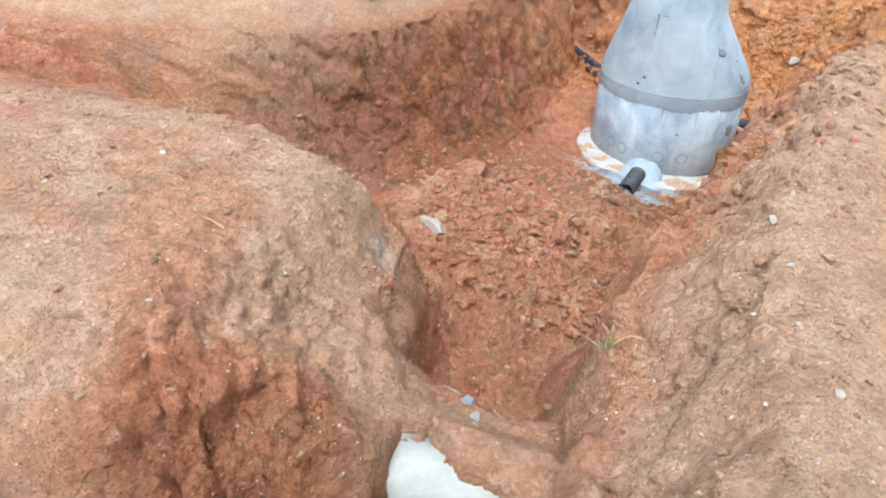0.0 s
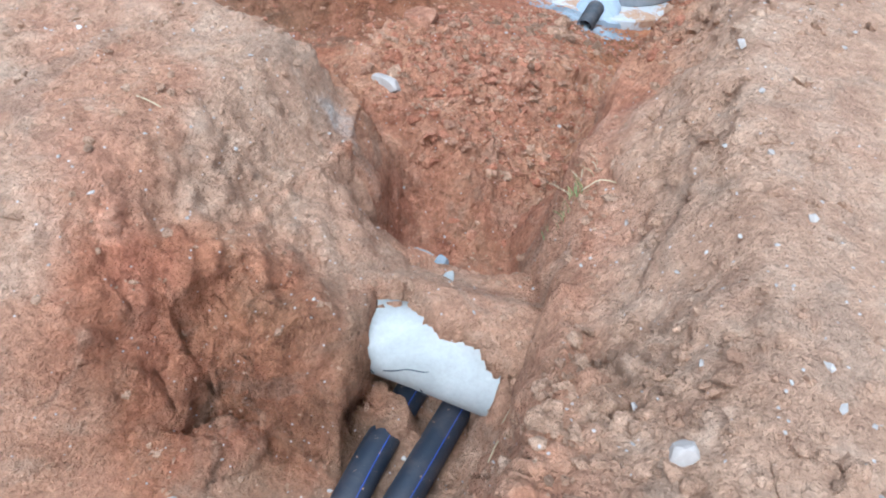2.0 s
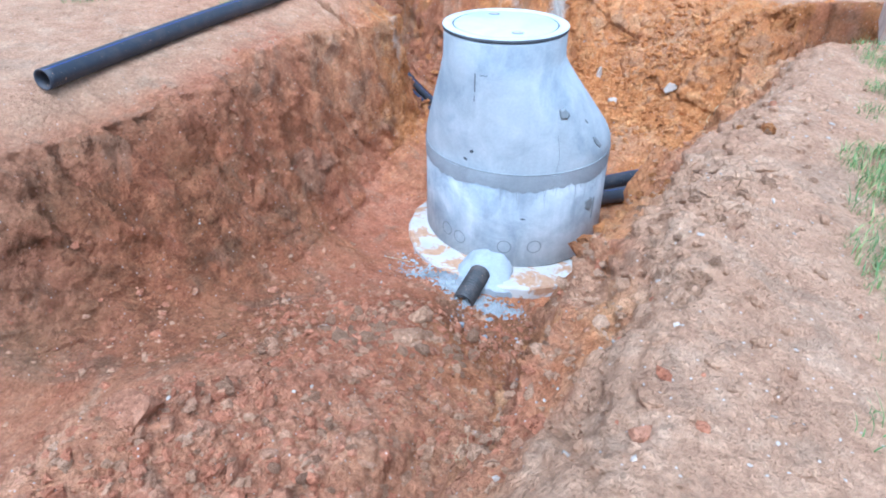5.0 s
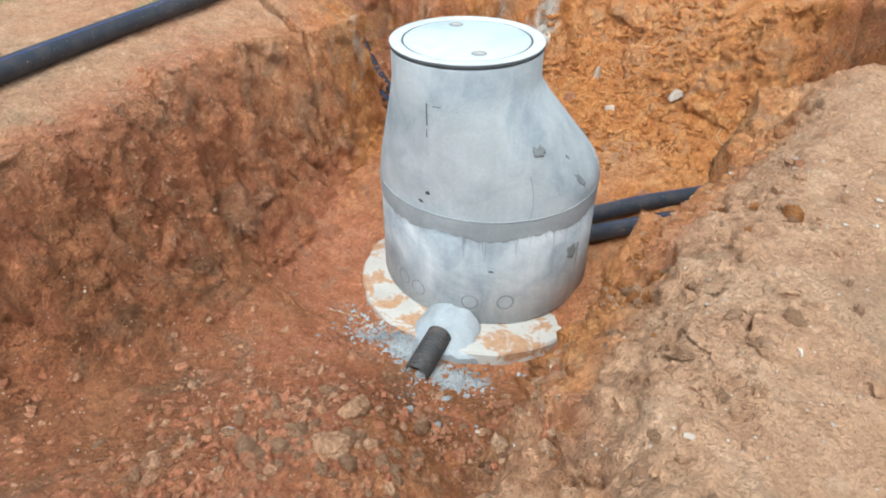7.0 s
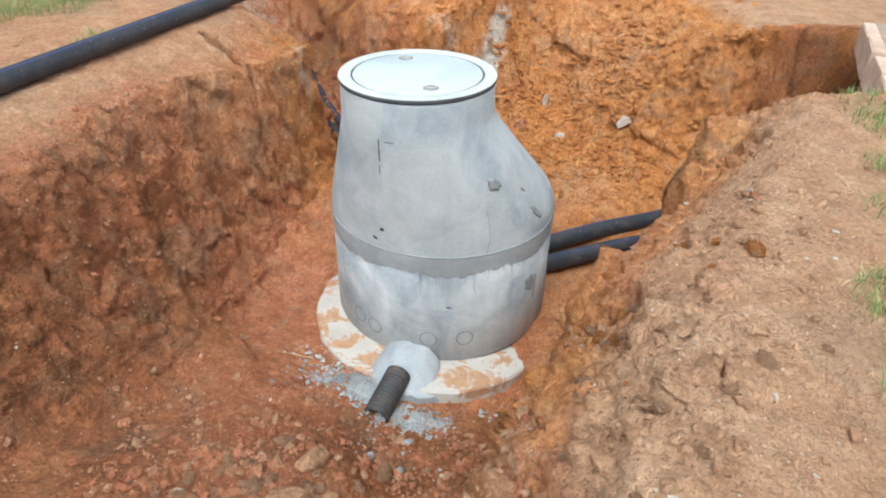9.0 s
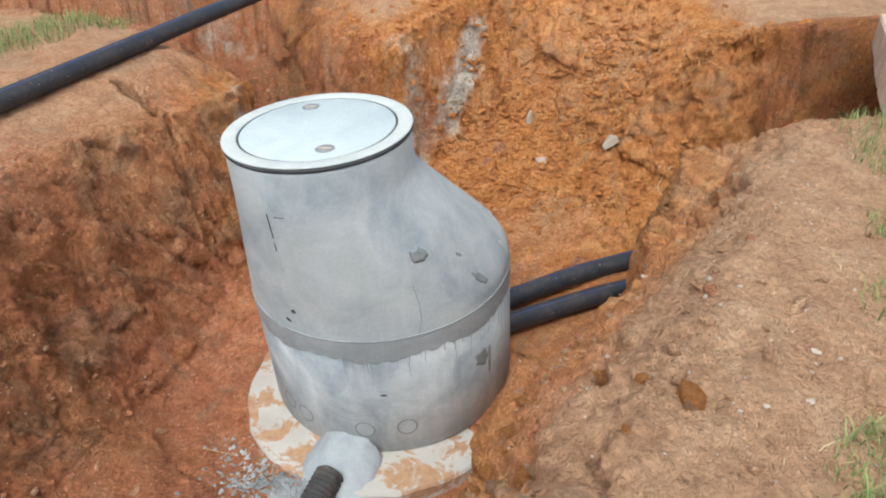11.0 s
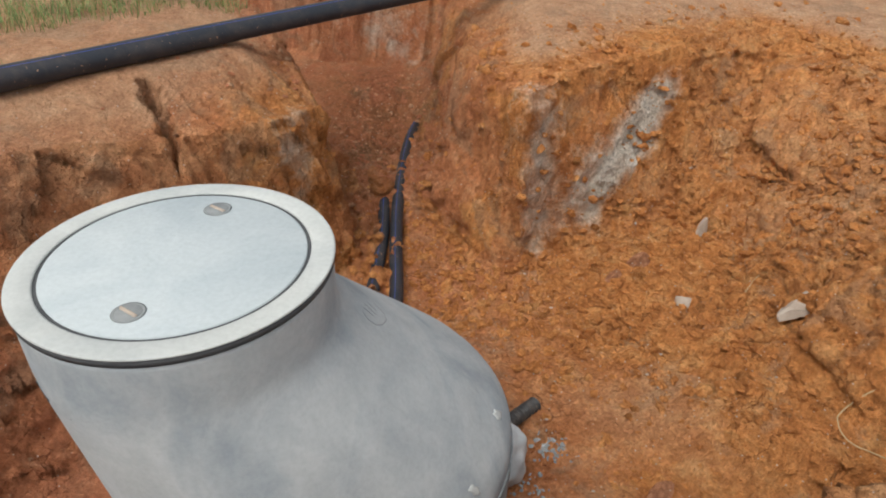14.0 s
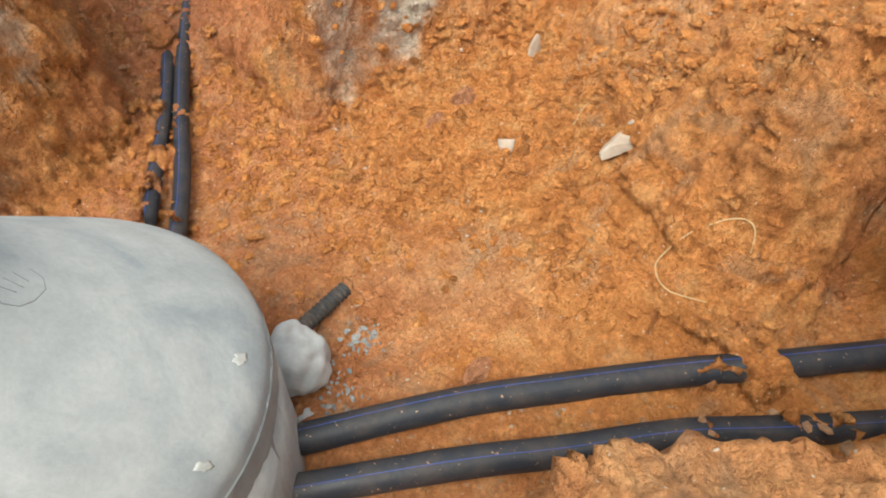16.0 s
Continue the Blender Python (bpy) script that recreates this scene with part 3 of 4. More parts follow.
    bankmask = np.clip((gx - .58 * gy + .3) / .3, 0, 1) * (gy < 6.9) * (gy > 2.6) * np.clip((z - .95) / .25, 0, 1)
    ochre = np.clip(ochre + .4 * bankmask * (1 - level) + .08 * cut * steep * (gx < 2), 0, 1)
    topsoil = np.clip(level * .95 - .3 * rim * patchy - .4 * rim * (gy > 3.4) * (gx > 1.2) + .4 * bump_at(gx, gy, 5.1, 9.6, .9, 1.2) + .62 * bump_at(gx, gy, -.5, 1.9, 1.3, 1.3) + .3 * (gy < 2.3), 0, 1)
    ochre = np.clip(ochre + .7 * bump_at(gx, gy, 1.7, 8.55, .35, .45), 0, 1)
    topsoil = np.clip(topsoil + .32 * np.clip((z - .95) / .35, 0, 1) * (gx < 1.2) * (gy > 4.5) + .6 * bump_at(gx, gy, -1.0, 5.1, 1.0, .5), 0, 1)
    topsoil = topsoil * (1 - np.clip(1.5 * bump_at(gx, gy, -.52, 1.46, .36, .2, 25), 0, 1)) * (1 - .4 * bump_at(gx, gy, .8, 3.7, 1.0, .8)) * (1 - bump_at(gx, gy, 4.7, 6.4, 1.1, .45))
    topsoil = np.clip(topsoil + .3 * bankmask - .75 * np.clip(rough(gx, gy, 0 * z, .55, 4, .55, 97) - .05, 0, .6) * np.clip((3.5 - gy) / .3, 0, 1) * np.clip((.5 - gx) / .3, 0, 1), 0, 1)
    topsoil = np.clip(topsoil + .5 * bump_at(gx, gy, 3.9, 7.9, .5, .3) * (1 - level), 0, 1)
    topsoil = np.maximum(topsoil, .3 * np.clip((4.9 - gy) / .6, 0, 1) * (1 - np.clip(1.5 * bump_at(gx, gy, -.52, 1.46, .36, .2, 25), 0, 1)))
    topsoil = np.maximum(topsoil, .12)
    topsoil = topsoil * (1 - .45 * bump_at(gx, gy, .6, 8.2, 1.3, 1.5))
    topsoil = np.maximum(topsoil * (1 - far), far)
    pale = 1.1 * bump_at(gx, gy, 3.74, 9.9, .07, .42, -36) + .55 * bump_at(gx, gy, 3.15, 9.3, .25, .2) + .35 * bump_at(gx, gy, 3.5, 9.55, .2, .16) + .4 * bump_at(gx, gy, 1.72, 8.6, .12, .3) + .32 * bump_at(gx, gy, -.07, 2.5, .13, .16) + .45 * bump_at(gx, gy, 1.2, 12.0, .8, .12)
    # wet floor, plus shade painted into notch, undercut, hollow and north trench end
    damp_shade = (.85 * bump_at(gx, gy, .55, 5.1, 1.0, .55) + .75 * bump_at(gx, gy, 2.1, 5.3, .7, .4) * (1 - bankmask) + .5 * bump_at(gx, gy, 2.6, 5.1, .3, .3) * (1 - bankmask) + 1.0 * bump_at(gx, gy, -.12, 1.4, .28, .24, 25) + .5 * bump_at(gx, gy, -.3, 1.0, .4, .3) + .8 * bump_at(gx, gy, 6.1, 8.1, .7, .2) + .7 * bump_at(gx, gy, -.7, 5.05, .9, .35) + .45 * bump_at(gx, gy, .85, 6.3, .5, .6) + .95 * bump_at(gx, gy, 1.2, 11.3, .9, .7) + .9 * bump_at(gx, gy, 1.6, 10.2, .5, 1.0)
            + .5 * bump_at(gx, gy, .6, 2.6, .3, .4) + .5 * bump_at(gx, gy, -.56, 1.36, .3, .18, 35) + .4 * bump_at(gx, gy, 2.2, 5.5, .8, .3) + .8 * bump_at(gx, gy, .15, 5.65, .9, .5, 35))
    col = np.stack([ochre, topsoil, np.clip(pale, 0, 1), np.clip(damp_shade, 0, 1)], -1)
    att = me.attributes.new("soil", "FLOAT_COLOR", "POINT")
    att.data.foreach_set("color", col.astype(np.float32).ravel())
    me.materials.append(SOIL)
    return tagged(new("ground", me), "orange-red dug earth with trenches, spoil heaps and trodden banks", "ground", kind="structure")


ground = build_ground()


def ground_z(x, y):
    """Height of the finished surface at one place or many."""
    i = np.clip(np.searchsorted(SURFACE["xs"], x), 1, len(SURFACE["xs"]) - 1)
    j = np.clip(np.searchsorted(SURFACE["ys"], y), 1, len(SURFACE["ys"]) - 1)
    return SURFACE["z"][j, i]


# ---- the manhole ----
RX, RY, RR = 2.637, 6.834, 0.732
LX, LY, LR, TOP = 2.418, 6.512, 0.437, 1.769
manhole = thing("concrete_manhole", "grey precast concrete manhole with offset cone on a base slab", "manhole", at=(RX, RY, -.018))
manhole.rotation_euler = (radians(-1.6), radians(-3.0), 0)


def local(bm):
    bmesh.ops.translate(bm, verts=bm.verts, vec=(-RX, -RY, 0))
    return bm


part("base_ring", local(turned([(RR - .01, 0), (RR, .012), (RR, .69), (RR - .01, .698)], RX, RY)), RING, manhole, "stained concrete base ring with drip marks")
CONE_PROFILE = ((0, .703, .82, .86, .898, .947, 1.004, 1.074, 1.174, 1.276, 1.378, 1.466, 1.506, 1.536, 1.576, 1.636, 1.8),
                (1, 1.003, 1.003, .992, .958, .90, .815, .71, .555, .40, .245, .12, .07, .03, .006, 0, 0))


def cone_mesh():
    bm = bmesh.new()
    rows = [circle(RX, RY, .700, RR - .01)]
    for z in (.703, .72, .84, .86, .88, .90, .92, .945, .97, 1.0, 1.03, 1.1, 1.2, 1.3, 1.4, 1.45, 1.48, 1.5, 1.52, 1.55, 1.57, 1.59, 1.65, 1.72, TOP - .031):
        s = float(np.interp(z, *CONE_PROFILE))
        rows.append(circle(LX + (RX - LX) * s, LY + (RY - LY) * s, z, (LR - .008) + (RR - LR + .008) * s))
    rows.append(circle(LX, LY, TOP - .030, LR - .02))
    loft(bm, rows)
    bmesh.ops.recalc_face_normals(bm, faces=bm.faces)
    return local(bm)


part("cone", cone_mesh(), CONE, manhole)


def mortar_band():
    bm = bmesh.new()
    rnd = random.Random(3)
    k = 160
    wob = [rnd.uniform(-1, 1) for _ in range(k)]
    lo = [.672 + .016 * wob[i] + .012 * math.sin(i * .31) for i in range(k)]
    hi = [.79 + .006 * wob[(i * 7) % k] + .006 * math.sin(i * .23 + 1) for i in range(k)]

    def row(r, zs):
        return [(RX + r * math.cos(2 * math.pi * i / k), RY + r * math.sin(2 * math.pi * i / k), zs[i]) for i in range(k)]
    loft(bm, [row(RR - .01, lo), row(RR + .004, lo), row(RR + .0055, [(a + b) / 2 for a, b in zip(lo, hi)]), row(RR + .006, hi), row(RR - .01, hi)], False)
    bmesh.ops.recalc_face_normals(bm, faces=bm.faces)
    return local(bm)


part("mortar_joint", mortar_band(), JOINT, manhole, "grey smeared mortar joint", False)
# thin dark ring, a painted shadow line at the joint's top edge
part("joint_shadow_line", local(turned([(RR - .005, .788), (RR + .0066, .789), (RR + .0066, .796), (RR - .005, .797)], RX, RY)), MORTAR, manhole, "thin dark strip painting the shadow line over the joint")
part("seal", local(turned([(LR - .03, TOP - .029), (LR - .003, TOP - .028), (LR - .003, TOP - .008), (LR - .03, TOP - .0075)], LX, LY)), DARK, manhole, "dark seal under the cover frame")


def frame_ring():
    bm = bmesh.new()
    prof = [(.372, TOP - .0072), (LR - .003, TOP - .007), (LR, TOP - .005), (LR - .002, TOP - .001), (LR - .006, TOP), (.374, TOP), (.368, TOP - .004), (.368, TOP - .0073)]
    rows = [circle(LX, LY, z, r) for r, z in prof]
    loft(bm, rows + rows[:1], False)
    bmesh.ops.remove_doubles(bm, verts=bm.verts, dist=1e-5)
    bmesh.ops.recalc_face_normals(bm, faces=bm.faces)
    return local(bm)


part("cover_frame", frame_ring(), FRAME, manhole, "pale round concrete cover frame")
cover = part("cover", local(turned([(.353, TOP - .026), (.3575, TOP - .02), (.3575, TOP - .005), (.353, TOP - .002)], LX, LY)), LID, manhole, "pale concrete lid with two lifting holes")
part("groove", local(turned([(.358, TOP - .0265), (.3677, TOP - .0265), (.3677, TOP - .012), (.358, TOP - .012)], LX, LY)), DARK, manhole, "dark gap round the lid")

for hx, hy in ((LX - .027, LY + .266), (LX + .024, LY - .263)):
    bm = turned([(.040, TOP - .0018), (.043, TOP - .0008), (.037, TOP - .0002), (.03, TOP - .0014)], hx, hy, 28)
    part("lifting_hole", local(bm), MORTAR, cover, "shallow dirty lifting hole")
    bm = turned([(.034, TOP - .0012), (.033, TOP + .0004)], hx, hy, 28)
    part("recess", local(bm), MORTAR, cover, "dirty grey recess")
    bm = bmesh.new()
    bmesh.ops.create_cone(bm, segments=10, radius1=.005, radius2=.005, depth=.06, cap_ends=True, matrix=pose(hx - RX, hy - RY, TOP + .001, 90, 0, 70))
    part("lifting_bar", bm, ROCK, cover, "pale lifting bar")


def knockout(deg, z, r=.052):
    """A round cast mark on the ring: a thin raised lip following its curve."""
    bm = bmesh.new()
    rows = []
    for rad, out in ((r - .005, .0005), (r - .003, .003), (r + .003, .003), (r + .005, .0005)):
        rows.append([])
        for i in range(36):
            a = 2 * math.pi * i / 36
            b = radians(deg) + rad * math.cos(a) / RR
            rows[-1].append(((RR + out) * math.cos(b), (RR + out) * math.sin(b), z + rad * math.sin(a)))
    loft(bm, rows, False)
    bmesh.ops.recalc_face_normals(bm, faces=bm.faces)
    return part("knockout_mark", bm, MORTAR, manhole, "round cast knockout outline")


for deg, z in ((-108, .183), (-90, .188), (-137.5, .18), (-148.1, .202)):
    knockout(deg, z)


def slab_mesh():
    bm = bmesh.new()
    k = 90
    rnd = [1 + .006 * math.sin(5 * i * .21) + .004 * math.sin(i * 1.7) for i in range(k)]
    rows = []
    for f, z in ((1.0, -.16), (1.0, -.015), (.985, 0), (.6, .004)):
        rows.append([(2.545 + .815 * f * rnd[i] * math.cos(2 * math.pi * i / k), 6.655 + .815 * f * rnd[i] * math.sin(2 * math.pi * i / k), z) for i in range(k)])
    loft(bm, rows)
    bmesh.ops.recalc_face_normals(bm, faces=bm.faces)
    return bm


tagged(part("base_slab", slab_mesh(), SLAB, None, "", False), "round concrete base slab smeared with mud", "slab")


# ---- pipes ----
def pipe(name, points, r, label, category="pipe", group="", stripe=None, bore=0.0, mat=None):
    line = smooth_line(points)
    ob = part(name, tube(line, r, 24, bore), mat or PIPE, None, label)
    tagged(ob, label, category, group)
    if stripe is not None:
        up = Vector((0, 0, 1))
        pts = []
        for i, q in enumerate(line):
            d = (line[min(i + 1, len(line) - 1)] - line[max(i - 1, 0)]).normalized()
            s = d.cross(up).normalized()
            pts.append(q + (r - .0015) * (math.cos(radians(stripe)) * s + math.sin(radians(stripe)) * s.cross(d)))
        part("stripe", tube(pts, .0026, 6), STRIPE, ob, "thin blue marking stripe")
    return ob


pipe("black_pipe", [(3.2, 6.99, .2), (3.93, 7.24, .2), (4.42, 7.36, .2), (4.92, 7.46, .22), (5.4, 7.53, .25), (6.4, 7.7, .3)], .066, "black polyethylene pipe lying in the trench beside its twin", "pipe", "pipes leaving the manhole", 100)
pipe("black_pipe", [(3.2, 6.79, .2), (3.95, 6.98, .2), (4.4, 7.07, .2), (4.88, 7.17, .22), (5.4, 7.24, .2), (6.4, 7.38, .2)], .066, "black polyethylene pipe partly buried at the bank's foot", "pipe", "pipes leaving the manhole", 80)
pipe("black_pipe", [(2.62, 7.45, .2), (2.50, 8.12, .18), (2.39, 8.55, .17), (2.25, 9.0, .175), (2.08, 9.62, .178), (1.93, 10.35, .2), (1.85, 11.0, .2)], .046, "black polyethylene pipe half buried in loose earth", "pipe", "pipes leaving the manhole", 100)
pipe("black_pipe", [(2.45, 7.45, .18), (2.33, 8.15, .165), (2.25, 8.5, .15), (2.12, 9.1, .145), (1.96, 9.65, .14), (1.7, 10.6, .1)], .044, "black polyethylene pipe mostly buried in earth", "pipe", "pipes leaving the manhole", 100)
pipe("long_black_pipe", [(-.49, 5.93, 1.53), (.06, 6.98, 1.53), (.5, 7.76, 1.53), (1.12, 8.83, 1.53), (1.78, 9.97, 1.525), (3.2, 12.4, 1.5)], .064, "long black pipe laid across the trench corner", "pipe", "", 70, .052)
pipe("black_pipe", [(-.545, .35, .66), (-.165, .95, .68), (.035, 1.3, .70), (.255, 1.68, .66), (.3, 1.76, .6)], .06, "black pipe with blue stripe under the old pipe", "pipe", "pipes under the old pipe", 60)
pipe("black_pipe", [(-.385, .3, .66), (-.005, .93, .68), (.175, 1.2, .70), (.395, 1.55, .66), (.46, 1.66, .58)], .06, "black pipe with blue stripe under the old pipe", "pipe", "pipes under the old pipe", 60)
old = pipe("old_cement_pipe", [(-.22, 1.71, .96), (.15, 1.55, .93), (.55, 1.365, .878), (.66, 1.316, .866)], .14, "old white cement pipe crossing the trench, caked in mud", "pipe", mat=CEMENT_PIPE)


def pipe_crack(along, degrees_round):
    """A thin dark crack on the old pipe: places along it and angles up from its front side."""
    a, c = Vector((-.22, 1.71, .96)), Vector((.66, 1.316, .866))
    d = (c - a).normalized()
    front = d.cross(Vector((0, 0, 1))).normalized()
    up = front.cross(d)
    pts = [a + d * k + .1385 * (math.cos(radians(q)) * front + math.sin(radians(q)) * up) for k, q in zip(along, degrees_round)]
    return part("crack", tube(smooth_line(pts, .01), .0022, 5), DARK, old, "thin dark crack in the pipe wall")


pipe_crack((.2, .23, .25, .29, .33), (22, 10, -2, 4, -10))
pipe_crack((.36, .4, .44, .5, .56), (6, 14, 24, 30, 46))
pipe_crack((.5, .51, .53), (-6, -18, -26))


def corrugated(a, c, r, label):
    pts = [Vector(a).lerp(Vector(c), i / 240) for i in range(241)]
    ob = part("corrugated_pipe", tube(pts, r, 24, r - .018, (.027, .013)), CORRUGATED)
    return tagged(ob, label, "pipe", "corrugated pipe ends")


corrugated((2.2, 5.99, .05), (2.02, 5.69, .01), .08, "black corrugated pipe end sticking out of mortar")
corrugated((3.16, 7.45, .2), (3.385, 7.83, .14), .042, "black corrugated pipe end sticking out of mortar")


def stone(name, x, y, rx, ry, rz, mat, seed, label, turn=0.0, group="loose stones and clods"):
    """An angular broken stone: a ball cut by flat faces."""
    bm = bmesh.new()
    bmesh.ops.create_icosphere(bm, subdivisions=3, radius=1)
    rnd = random.Random(seed)
    cuts = []
    for _ in range(11):
        d = Vector((rnd.gauss(0, 1), rnd.gauss(0, 1), rnd.gauss(0, .8))).normalized()
        cuts.append((d, rnd.uniform(.5, .85)))
    for v in bm.verts:
        p = v.co.copy()
        for d, o in cuts:
            q = p.dot(d)
            if q > o:
                p -= d * (q - o)
        p *= 1 + .05 * noise.noise(p * 4 + Vector((seed, 0, 0)))
        v.co = Vector((p.x * rx, p.y * ry, p.z * rz)) * 1.25
    ob = part(name, bm, mat, None, "", False)
    ob.location = (x, y, float(ground_z(x, y)) + rz * .3)
    ob.rotation_euler = (rnd.uniform(-.2, .2), rnd.uniform(-.2, .2), radians(turn))
    return tagged(ob, label, "clod" if "clod" in name else "stone", group)


def lump(name, cx, cy, cz, rx, ry, rz, mat, seed, sub=3, rugged=.22, label="", category="stone", group="", turn=0.0):
    bm = bmesh.new()
    bmesh.ops.create_icosphere(bm, subdivisions=sub, radius=1)
    for v in bm.verts:
        p = v.co.copy()
        q = 1 + rugged * noise.noise(p * 1.3 + Vector((seed * 3.1, seed, 0))) + rugged * .5 * noise.noise(p * 3.1 + Vector((seed, 0, seed)))
        v.co = Vector((p.x * rx, p.y * ry, p.z * rz)) * q
    ob = part(name, bm, mat, None, "", False if sub < 3 else True)
    ob.location = (cx, cy, cz)
    ob.rotation_euler = (0, 0, radians(turn))
    return tagged(ob, label, category, group)


def mortar_apron():
    """A trowelled wedge of mortar sloping from the ring down over the pipe."""
    bm = bmesh.new()
    rows = []
    out = Vector((-.53, -.85, 0)).normalized()
    side = Vector((-out.y, out.x, 0))
    foot = Vector((2.29, 6.14, 0))
    for i in range(15):
        t = i / 14
        row = []
        for k in range(23):
            w = (k / 22 - .5) * 2
            width = .21 + .06 * t
            edge = max(0, 1 - abs(w) ** 2.2)
            z = -.07 + (.19 - .13 * t ** 1.2) * edge ** .55
            p = foot + out * (.35 * t * (1 - .3 * w * w) - .06) + side * w * width
            r = .012 * noise.noise(p * 8 + Vector((0, 0, z * 9))) + .012 * noise.noise(p * 30)
            row.append((p.x + r, p.y + r, z + 1.3 * r))
        rows.append(row)
    loft(bm, rows, False, False)
    low = [[(x, y, -.12) for x, y, z in r] for r in rows]
    loft(bm, [rows[-1], low[-1]], False, False)
    bmesh.ops.recalc_face_normals(bm, faces=bm.faces)
    return bm


tagged(part("mortar_apron", mortar_apron(), GREY_MORTAR), "pale rough mortar trowelled over the pipe inlet", "mortar")
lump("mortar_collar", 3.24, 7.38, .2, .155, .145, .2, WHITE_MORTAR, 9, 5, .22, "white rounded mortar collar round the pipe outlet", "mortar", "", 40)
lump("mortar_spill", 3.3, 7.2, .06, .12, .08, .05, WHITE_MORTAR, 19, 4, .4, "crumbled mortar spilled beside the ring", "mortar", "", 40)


# ---- marks on the concrete ----
def on_wall(deg, z, out=.002):
    """A point on the manhole's wall, in its own axes."""
    s = float(np.interp(z, *CONE_PROFILE))
    r = LR - .008 + (RR - LR + .008) * s + out
    return Vector(((LX + (RX - LX) * s) - RX + r * math.cos(radians(deg)), (LY + (RY - LY) * s) - RY + r * math.sin(radians(deg)), z))


def blotch(name, deg, z, w, h, mat, label, seed, thick=.008, turn=0.0):
    """An uneven patch lying on the wall; w, h: half sizes in metres."""
    bm = bmesh.new()
    k, rows = 28, []
    for f, out in ((1, -.002), (.93, thick * .6), (.6, thick), (.3, thick * .75)):
        row = []
        for i in range(k):
            a = 2 * math.pi * i / k
            q = f * (1 + .22 * math.sin(2 * a + seed) + .16 * math.sin(5 * a + 2 * seed) + .08 * math.sin(9 * a))
            u, v = w * q * math.cos(a), h * q * math.sin(a)
            u, v = u * math.cos(turn) - v * math.sin(turn), u * math.sin(turn) + v * math.cos(turn)
            row.append(on_wall(deg + math.degrees(u / .62), z + v, out))
        rows.append(row)
    loft(bm, rows)
    bmesh.ops.recalc_face_normals(bm, faces=bm.faces)
    return part(name, bm, mat, manhole, label)


def stroke(name, points, mat, label, r=.0035):
    line = [on_wall(d, z, 0) for d, z in points]
    fine = []
    for a, c in zip(line, line[1:]):
        fine += [a.lerp(c, i / 8) for i in range(8)]
    return part(name, tube(fine + [line[-1]], r, 6), mat, manhole, label)


blotch("mortar_plug", -62.6, 1.228, .040, .048, MORTAR, "dark mortar plug in the cone", 1.3, .012)
blotch("mortar_plug", -45.9, .942, .02, .06, MORTAR, "narrow mortar smear on the cone", 2.2, .006, .2)
blotch("mortar_plug", -45.5, 1.118, .012, .016, MORTAR, "small mortar spot on the cone", 3.2, .004)
blotch("damp_stain", -52, .447, .05, .05, MORTAR, "dark damp patch on the ring", 4.1, .004)
blotch("damp_stain", -47, .40, .014, .08, MORTAR, "dark damp streak on the ring", 5.1, .004)
blotch("chip", -130.4, .931, .012, .016, DARK, "small dark chip in the cone", 1.1, .002)
blotch("chip", -134.5, .858, .014, .012, DARK, "small dark chip in the cone", 2.7, .002)
blotch("chip", -98.0, .433, .013, .008, DARK, "small dark chip in the ring", 2.1, .002)
blotch("plaster_spot", 10.8, .95, .018, .024, FRAME, "pale plaster spot on the cone", 2.1, .003)
blotch("plaster_spot", -18, .942, .018, .02, FRAME, "pale plaster spot on the cone", 4.4, .003)
stroke("form_mark", [(-128.5, 1.53), (-128.6, 1.46), (-128.7, 1.40)], DARK, "thin dark casting mark")
stroke("form_mark", [(-129.0, 1.37), (-129.3, 1.323)], DARK, "thin dark casting mark", .0025)
stroke("form_mark", [(-124.2, 1.521), (-117.2, 1.523)], DARK, "thin dark casting mark", .0022)
stroke("hairline", [(-74.2, 1.084), (-77, .96), (-79, .88), (-81.4, .788)], MORTAR, "fine vertical hairline", .0016)
stroke("pencil_loop", [(40, 1.39), (36, 1.372), (31, 1.372), (26, 1.395), (23.5, 1.42), (24, 1.45), (28, 1.465)], MORTAR, "faint pencilled loop on the cone", .0016)
for a, c in (((38, 1.425), (34, 1.40)), ((35, 1.445), (31, 1.41)), ((31, 1.455), (29, 1.425))):
    stroke("pencil_bar", [a, c], MORTAR, "faint pencilled bar on the cone", .0015)


rnd = random.Random(8)
for i in range(34):
    bm = bmesh.new()
    deg = rnd.choice((rnd.uniform(-125, -60), rnd.uniform(-60, 10), rnd.uniform(-115, -85)))
    low = .665 - rnd.uniform(.02, .15) * (rnd.random() < .6) - rnd.uniform(.01, .03)
    w = rnd.uniform(.12, .32)
    rows = []
    for k in range(6):
        z = .69 + (low - .69) * k / 5
        ww, d = w * (1 - .6 * k / 5), deg + .3 * math.sin(k + i)
        rows.append([on_wall(d - ww, z, .0006), on_wall(d, z, .0022), on_wall(d + ww, z, .0006)])
    loft(bm, rows, False, False)
    bmesh.ops.recalc_face_normals(bm, faces=bm.faces)
    part("mortar_drip", bm, JOINT, manhole)


lump("mud_clod", 5.27, 7.49, .24, .13, .12, .1, CLOD_OCHRE, 43, 4, .6, "heap of orange earth fallen over the pipe", "clod", "", 10)


